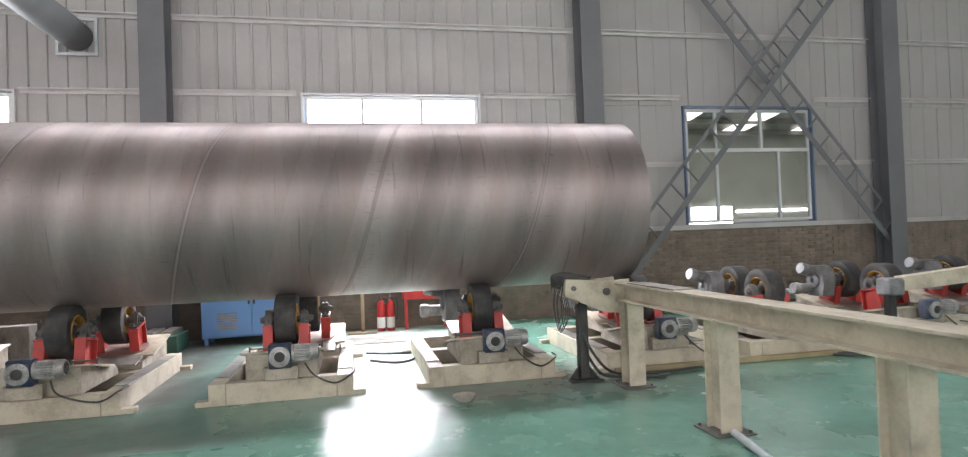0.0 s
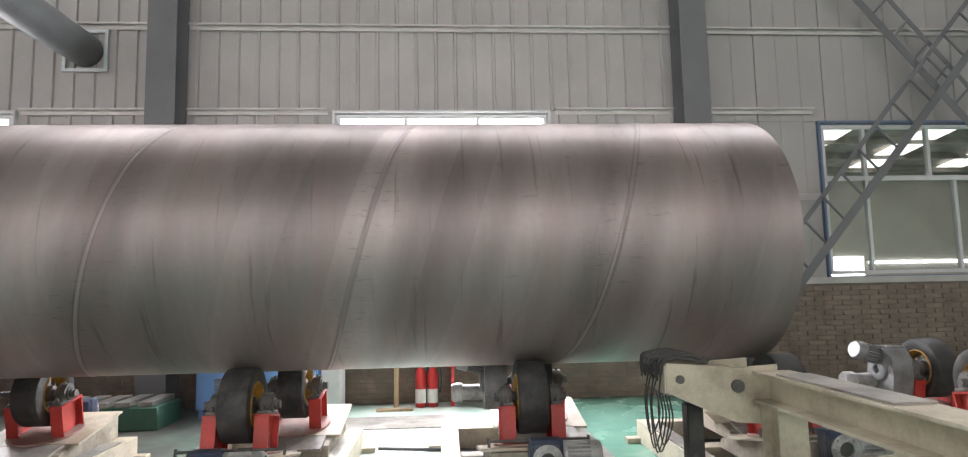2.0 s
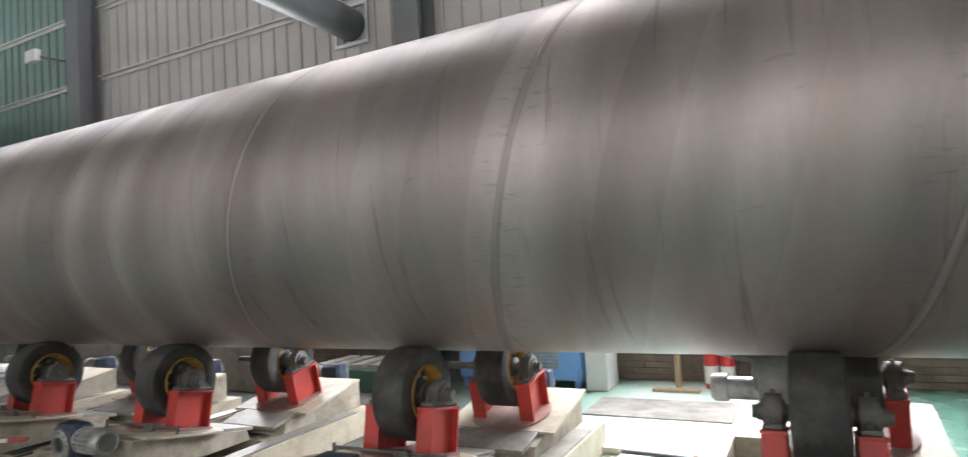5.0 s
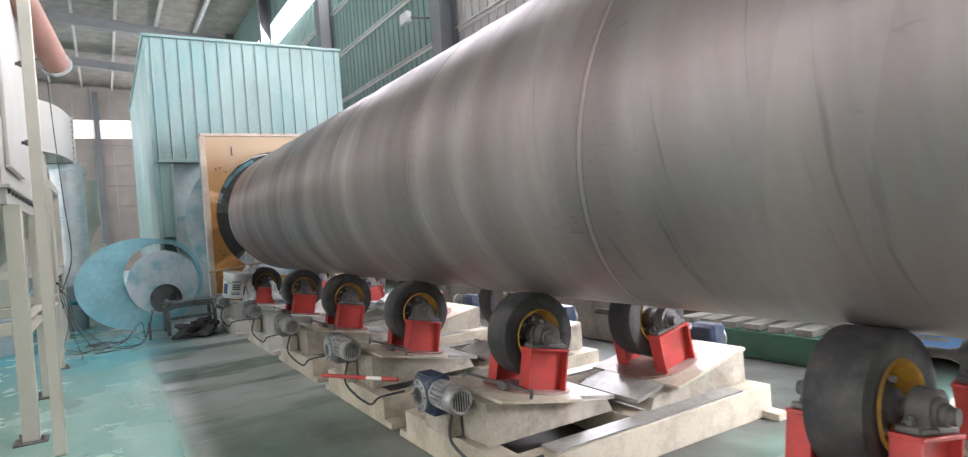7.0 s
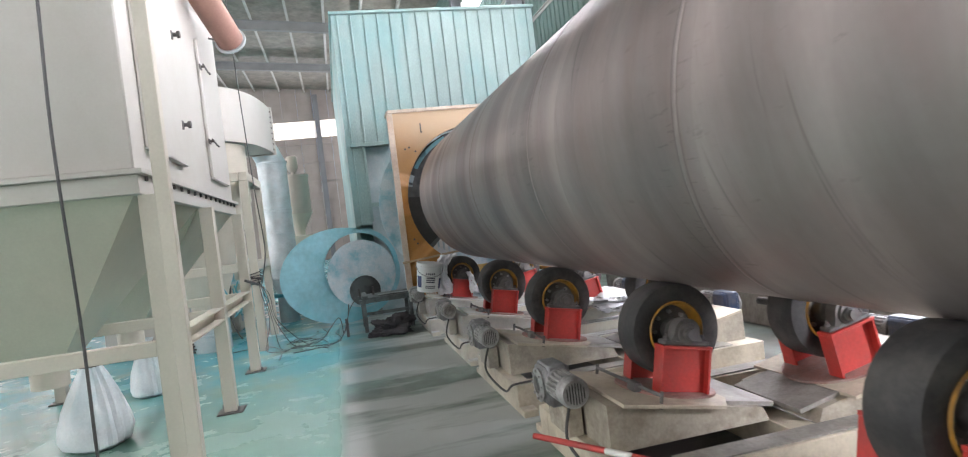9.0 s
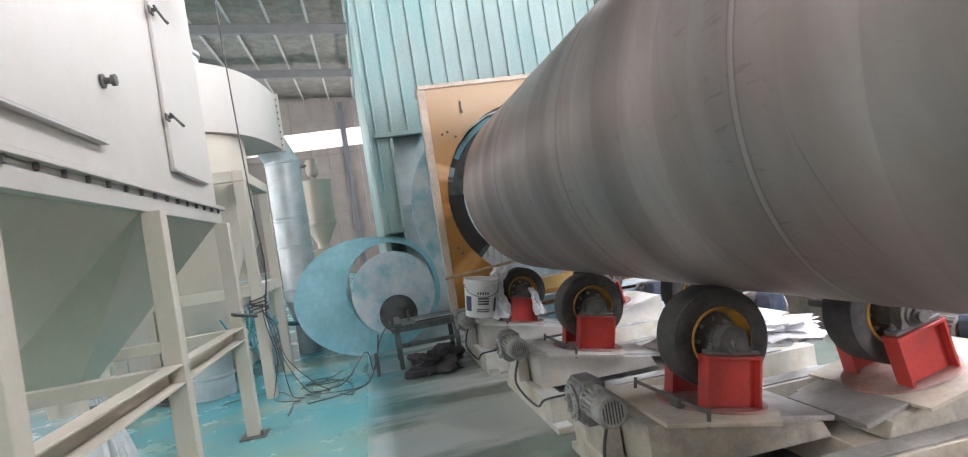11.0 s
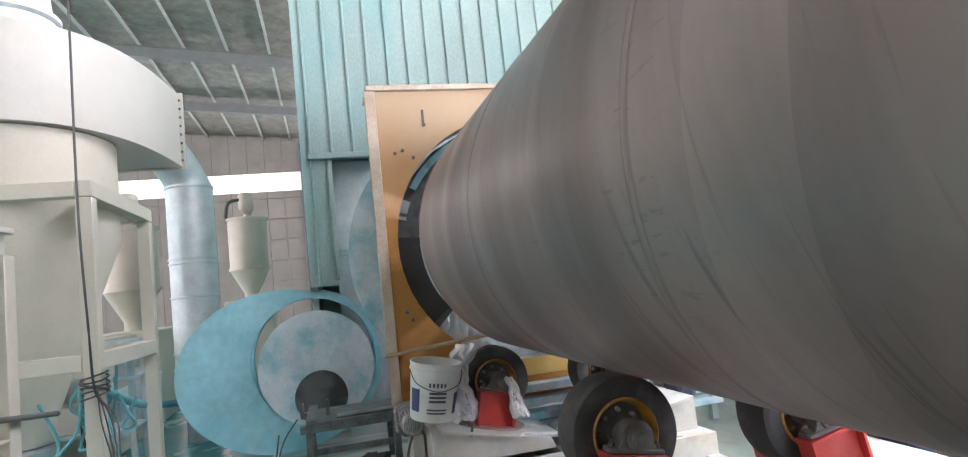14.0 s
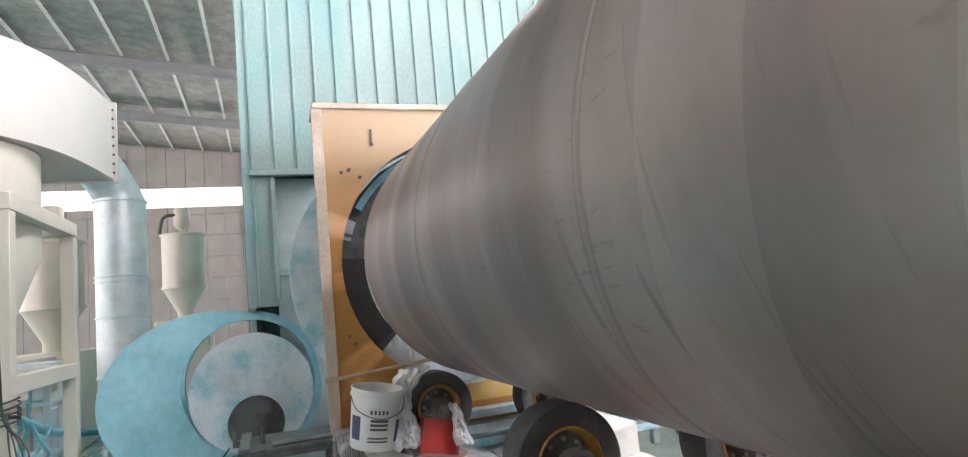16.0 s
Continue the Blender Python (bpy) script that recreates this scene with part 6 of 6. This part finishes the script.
solid("hanging_cable", bm, CABLE, "thin black cable hanging from the roof", "cable")
bm = B()
tube(bm, [(-4.20, 3.22, 4.3), (-4.21, 3.23, 3.0), (-4.19, 3.22, 2.0), (-4.22, 3.23, 1.0), (-4.19, 3.24, 0.35), (-4.20, 3.25, 0.0)], 0.0085, 6)
solid("hanging_cable", bm, CABLE, "grey cable hanging straight before the collector", "cable")


# ---- cyclone, frame and ducts ----
def cyclone():
    t = thing("cyclone", "white cyclone separator with spiral top on a beige stand", "cyclone")
    cx, cy = -9.62, 2.78
    bm = B()
    lathe(bm, [(0.70, 2.70), (0.70, 1.95), (0.22, 0.62), (0.22, 0.50), (0, 0.50)], Matrix.Translation((cx, cy, 0)), 48)
    part("cone", bm, HOPPER, t, "beige cylinder and cone")
    bm = B()
    # straight throat towards the duct
    poly = [(cx + 0.76 * math.cos(radians(a)), cy + 0.76 * math.sin(radians(a))) for a in range(-90, 40, 4)]
    for k in range(25):
        u = k / 24
        w = ((1 - u) ** 3, 3 * u * (1 - u) ** 2, 3 * u * u * (1 - u), u ** 3)
        poly.append((cx + w[0] * 0.582 + w[1] * 0.228 - w[2] * 0.47 - w[3] * 1.02, cy + w[0] * 0.489 + w[1] * 0.91 + w[2] * 0.945 + w[3] * 1.0))
    poly += [(cx - 1.08, cy + 0.45), (cx - 0.82, cy + 0.12)]
    poly += [(cx + 0.80 * math.cos(radians(a)), cy + 0.80 * math.sin(radians(a))) for a in range(178, 268, 6)]
    vs = prism(bm, poly, 2.71, 3.41, "z")
    part("spiral_housing", bm, WHITE, t, "white spiral housing")
    for k in range(8):
        bm = B()
        rod(bm, (cx - 0.985, cy + 0.99, 2.77 + 0.083 * k), (cx - 0.985, cy + 1.012, 2.77 + 0.083 * k), 0.012, 8)
        part("bolt", bm, IRON, t)
    bm = B()
    box(bm, cx - 1.035, cx - 1.0, cy + 0.42, cy + 1.03, 2.69, 3.43, 0.003)
    part("outlet_flange", bm, WHITE, t, "pale bolted outlet flange")
    bm = B()
    lathe(bm, [(0.36, 3.411), (0.40, 3.411), (0.40, 3.45), (0.36, 3.45), (0.33, 3.62), (0.36, 3.64), (0.36, 3.67), (0.31, 3.69), (0.24, 4.3), (0.24, 6.5)], Matrix.Translation((cx + 0.1, cy + 0.05, 0)), 32)
    part("top_duct", bm, GALV, t, "galvanised duct on top")
    for x in (cx - 0.68, cx + 0.68):
        for y in (cy - 0.72, cy + 0.72):
            bm = B()
            box(bm, x - 0.05, x + 0.05, y - 0.05, y + 0.05, 0, 2.16, 0.004)
            part("stand_leg", bm, HOPPER, t, "beige stand leg")
    for z in (2.22, 1.08):
        for y in (cy - 0.72, cy + 0.72):
            bm = B()
            box(bm, cx - 0.726, cx + 0.726, y - 0.052, y + 0.052, z - 0.055, z + 0.055, 0.004)
            part("stand_beam", bm, HOPPER, t)
        for x in (cx - 0.68, cx + 0.68):
            bm = B()
            box(bm, x - 0.052, x + 0.052, cy - 0.666, cy + 0.666, z - 0.053, z + 0.053, 0.004)
            part("stand_beam", bm, HOPPER, t)


cyclone()


def down_duct():
    t = thing("down_duct", "galvanised round duct with elbow and seam bands", "duct")
    cx, cy, r = -11.62, 3.63, 0.238
    bm = B()
    lathe(bm, [(r, 0.72), (r, 2.70)], Matrix.Translation((cx, cy, 0)), 36)
    lathe(bm, [(r, 0.72), (0.16, 0.45), (0.16, 0.0)], Matrix.Translation((cx, cy, 0)), 36)
    part("pipe", bm, GALV, t)
    for z in (2.68, 1.91, 1.86, 1.50, 0.91, 0.75):
        bm = B()
        lathe(bm, [(r, z - 0.012), (r + 0.012, z - 0.008), (r + 0.012, z + 0.008), (r, z + 0.012)], Matrix.Translation((cx, cy, 0)), 36)
        part("band", bm, GALV, t)
    bm = B()
    prev = None
    for k in range(7):
        a = radians(90 * k / 6)
        c = Vector((cx + 0.52 * (1 - math.cos(a)), cy - 0.25 * (k / 6), 2.70 + 0.38 * math.sin(a)))
        nx, nz = math.sin(a), math.cos(a)
        ring = []
        for i in range(28):
            b = 2 * math.pi * i / 28
            rr = r
            ring.append(bm.verts.new(c + Vector((rr * math.cos(b) * nz * -1, rr * math.sin(b), rr * math.cos(b) * nx))))
        if prev:
            for i in range(28):
                bm.faces.new((prev[i], prev[(i + 1) % 28], ring[(i + 1) % 28], ring[i]))
        prev = ring
    sq = []
    for i in range(28):
        b = 2 * math.pi * i / 28
        u, v = math.sin(b), math.cos(b)
        k = 1 / max(abs(u), abs(v))
        sq.append(bm.verts.new((cx + 1.02, 3.50 + 0.28 * u * k, 3.06 + 0.34 * v * k)))
    for i in range(28):
        bm.faces.new((prev[i], prev[(i + 1) % 28], sq[(i + 1) % 28], sq[i]))
    part("elbow", bm, GALV, t, "segmented elbow to the cyclone")


down_duct()


def dryer(x, y, zb, r, h):
    t = thing("hopper_dryer", "shiny stainless hopper dryer on the coating line", "dryer", "hopper dryers")
    m = Matrix.Translation((x, y, zb))
    bm = B()
    lathe(bm, [(0, h + 0.04), (r, h + 0.02), (r + 0.02, h + 0.02), (r + 0.02, h - 0.02), (r, h - 0.02), (r, 0.02), (r + 0.02, 0.02), (r + 0.02, -0.02), (r, -0.02)], m, 36)
    part("drum", bm, STAINLESS, t)
    bm = B()
    lathe(bm, [(r, -0.02), (0.12, -0.42), (0.12, -0.54), (0, -0.54)], m, 36)
    part("cone", bm, HOPPER, t, "beige cone")
    bm = B()
    lathe(bm, [(0, h + 0.5), (0.10, h + 0.48), (0.13, h + 0.44), (0.13, h + 0.20), (0.10, h + 0.14), (0.05, h + 0.1), (0.05, h + 0.03)], m, 20)
    part("loader", bm, STAINLESS, t, "small stainless loader on the lid")
    bm = B()
    tube(bm, [(x + 0.06, y - 0.1, zb + h + 0.36), (x + 0.1, y - 0.28, zb + h + 0.30), (x + 0.1, y - 0.34, zb + h + 0.04)], 0.03, 8)
    part("hose", bm, IRON, t)
    bm = B()
    box(bm, x - 0.5, x + 0.5, y - 0.4, y + 0.4, 0, max(zb - 0.54, 0.1), 0.02)
    part("machine_base", bm, HOPPER, t, "beige machine base")


dryer(-16.0, 3.72, 2.0, 0.33, 0.88)
dryer(-13.6, 2.48, 1.72, 0.34, 0.82)
t = thing("white_cabinet", "white control cabinet with dark doors gap near the cyclone", "cabinet")
bm = B()
box(bm, -10.9, -10.3, 1.25, 2.25, 0.05, 1.0, 0.008)
part("body", bm, WHITE, t)
for y in (1.27, 1.755):
    bm = B()
    box(bm, -10.298, -10.28, y, y + 0.475, 0.08, 0.97, 0.004)
    part("door", bm, WHITE, t)
bm = B()
box(bm, -10.88, -10.32, 1.28, 2.22, 0, 0.049)
part("plinth", bm, GREASE, t, "black plinth")
t = thing("extruder", "beige machine with dusty blue hoses near the cyclone", "machine")
bm = B()
box(bm, -13.2, -11.2, 1.6, 2.9, 0.0, 0.75, 0.02)
box(bm, -12.9, -11.4, 1.9, 2.7, 0.75, 1.15, 0.02)
part("body", bm, HOPPER, t)
for k in range(4):
    bm = B()
    box(bm, -13.0 + 0.45 * k, -12.7 + 0.45 * k, 2.901, 2.93, 0.15, 0.65, 0.006)
    part("cover", bm, CYAN_PALE, t, "powder-dusted cover")
random.seed(9)
for k in range(10):
    bm = B()
    x0, y0, z0 = -9.0 - 0.5 * random.random(), 3.35 + 0.2 * random.random(), 0.80 + 0.16 * random.random()
    x1, y1, z1 = x0 - 0.25 - 0.35 * random.random(), y0 + random.uniform(-0.35, 0.2), 0.72 + 0.2 * random.random()
    sag = 0.12 + 0.3 * random.random()
    tube(bm, [(x0 + (x1 - x0) * u, y0 + (y1 - y0) * u + 0.05 * math.sin(9 * u + k), z0 + (z1 - z0) * u - sag * 4 * u * (1 - u)) for u in (0, 0.17, 0.33, 0.5, 0.67, 0.83, 1)], 0.011, 7)
    solid("air_hose", bm, HOSE, "thin pale teal hose looping behind the stand", "hose", "hoses by the cyclone")
bm = B()
tube(bm, [(-8.95, 3.45, 0.95), (-9.5, 3.40, 0.82), (-10.2, 3.42, 0.62), (-10.7, 3.6, 0.52), (-11.0, 3.95, 0.50)], 0.032, 10)
solid("air_hose", bm, HOSE, "thick teal hose running behind the ring plate", "hose", "hoses by the cyclone")
for k in range(5):
    bm = B()
    x, y = -8.6 + random.uniform(-0.3, 0.3), 3.95 + random.uniform(-0.25, 0.25)
    p = [(x, y, 0.012)]
    for j in range(7):
        a = j * 0.9 + k
        p.append((x - 0.15 * j + 0.30 * math.cos(a), y + 0.16 * math.sin(a * (0.8 + 0.1 * k)) + 0.05 * j * (k - 2), 0.01 + 0.008 * (k % 3)))
    tube(bm, p, 0.0045, 6)
    solid("floor_cable", bm, CABLE, "thin black cable coiled on the floor", "cable", "cables on the floor")
for pts in ([(-8.7, 3.9, 0.015), (-8.9, 4.2, 0.02), (-9.1, 4.45, 0.25), (-9.2, 4.5, 0.02), (-9.3, 4.6, 0.3), (-9.5, 4.7, 0.42)], [(-8.3, 3.9, 0.015), (-8.6, 4.4, 0.015), (-8.9, 4.55, 0.2), (-9.0, 4.6, 0.42)]):
    bm = B()
    tube(bm, pts, 0.006, 6)
    solid("floor_cable", bm, CABLE, "thin black cable coiled on the floor", "cable", "cables on the floor")
bm = B()
for k in range(7):
    z = 0.86 + 0.022 * k
    q = 0.075 + 0.012 * random.random()
    tube(bm, [(-8.94 + q * math.cos(a), 3.50 + q * math.sin(a), z + 0.02 * math.sin(a + k)) for a in (0, 0.8, 1.6, 2.4, 3.2, 4.0, 4.8, 5.6, 6.28)], 0.006, 6)
for k in range(4):
    y = 3.56 + 0.03 * k
    tube(bm, [(-8.86, 3.54, 0.92 - 0.02 * k), (-8.84, y, 0.70), (-8.82 + 0.03 * k, y + 0.06, 0.40), (-8.80 + 0.05 * k, y + 0.10 * k, 0.12), (-8.72, y + 0.14 * k, 0.012), (-8.5 - 0.1 * k, y + 0.25, 0.012)], 0.005, 6)
solid("cable_coil", bm, CABLE, "dark cables wound round the stand leg and trailing down", "cable", kind="stuff")
for cx, cy, turns in ((-10.15, 2.06, 9), (-9.75, 2.45, 6)):
    bm = B()
    for k in range(turns):
        rr, ph = 0.16 + 0.12 * random.random(), 6 * random.random()
        tube(bm, [(cx + 0.08 * random.random() + rr * math.cos(ph + a), cy + 1.2 * rr * math.sin(ph + a), 0.02 + 0.02 * k + 0.03 * random.random()) for a in (0, 0.9, 1.8, 2.7, 3.6, 4.5, 5.4)], 0.012, 6, 4)
    solid("cable_coil", bm, CABLE, "loose heap of dark cable on the dusty floor", "cable", kind="stuff")


def pump_rack():
    t = thing("pump_rack", "powder-dusted rack of small pumps behind the cyclone stand", "rack")
    for x in (-11.0, -10.6):
        for y in (2.35, 3.25):
            bm = B()
            box(bm, x - 0.025, x + 0.025, y - 0.025, y + 0.025, 0, 1.15, 0.003)
            part("upright", bm, BOOTH_GREY, t)
    for z in (0.35, 0.80, 1.12):
        bm = B()
        box(bm, -11.03, -10.57, 2.32, 3.28, z, z + 0.03, 0.003)
        part("shelf", bm, CYAN_PALE, t, "blue-dusted shelf")
    for k, y in enumerate((2.45, 2.68, 2.91, 3.14)):
        bm = B()
        lathe(bm, [(0, 0.831), (0.07, 0.831), (0.075, 0.85), (0.06, 0.87), (0.06, 1.0), (0.075, 1.01), (0.075, 1.05), (0.03, 1.07), (0, 1.07)], Matrix.Translation((-10.72, y, 0)), 18)
        part("pump", bm, GALV if k % 2 else CYAN, t, "small upright powder pump")
        bm = B()
        tube(bm, [(-10.66, y, 1.02), (-10.50, y + 0.03, 0.98), (-10.46, y + 0.02, 0.70), (-10.52, y - 0.04, 0.42), (-10.42, y + 0.05, 0.12), (-10.2, y + 0.15, 0.02)], 0.013, 7)
        part("pump_hose", bm, HOSE if k % 2 else CABLE, t, "drooping hose")
    bm = B()
    box(bm, -10.95, -10.62, 2.42, 2.95, 0.381, 0.62, 0.01)
    part("control_box", bm, HOPPER, t, "beige control box")


pump_rack()
bm = B()
rod(bm, (-8.95, 4.55, 0.0), (-8.95, 4.55, 0.24), 0.02, 10)
solid("floor_peg", bm, IRON, "short dark steel peg standing on the floor", "peg")
bm = B()
rod(bm, (-7.2, 3.625, 0.99), (-7.98, 3.64, 0.895), 0.014, 10)
solid("loose_tube", bm, IRON, "short dark steel tube tied to the collector leg", "tube")
bm = B()
lathe(bm, [(0, 0), (0.23, 0), (0.24, 0.02), (0.24, 0.2), (0.25, 0.21), (0.25, 0.23), (0.24, 0.24), (0.24, 0.47), (0.22, 0.49), (0, 0.49)], Matrix.Translation((-9.62, 2.78, 0)), 30)
solid("dust_drum", bm, BOOTH_GREY, "grey-blue powder-coated drum below the cyclone", "drum")


# ---- bricks of the low wall ----
def bricks():
    L, H, J = 0.24, 0.053, 0.010
    sizes = {}
    count = 0
    rest_v, rest_f = [], []
    rng = random.Random(2)
    rows = int(1.37 / (H + J))
    for r in range(rows):
        z = 0.006 + r * (H + J)
        x = -16.0 + (0.125 if r % 2 else 0.0)
        while x < 14.0:
            near = 5.2 < x < 9.0 and r >= 5
            dy = rng.uniform(-0.003, 0.003)
            if near and count < 300 and (x - 5.2) < 3.8:
                if "b" not in sizes:
                    bm = B()
                    box(bm, 0, L, 0, 0.03, 0, H, 0.004)
                    sizes["b"] = mesh_of("brick", bm, BRICK)
                ob = new("brick", sizes["b"])
                ob.parent = wall
                ob.matrix_basis = Matrix.Translation((x, WALL - 0.004 + dy, z))
                count += 1
            else:
                o = len(rest_v)
                for xx in (x, x + L):
                    for yy in (WALL - 0.004 + dy, WALL + 0.02):
                        for zz in (z, z + H):
                            rest_v.append((xx, yy, zz))
                rest_f.extend([tuple(o + i for i in f) for f in ((0, 1, 3, 2), (4, 6, 7, 5), (0, 4, 5, 1), (0, 2, 6, 4), (1, 5, 7, 3))])
            x += L + J
    me = bpy.data.meshes.new("brick_courses")
    me.from_pydata(rest_v, [], rest_f)
    me.materials.append(BRICK_REST)
    ob = new("brick_courses", me)
    ob.parent = wall
    tagged(ob, "brown brick courses", kind="stuff")


bricks()


def motions():
    """Nothing in the hall moves: only the camera is carried through it."""


motions()
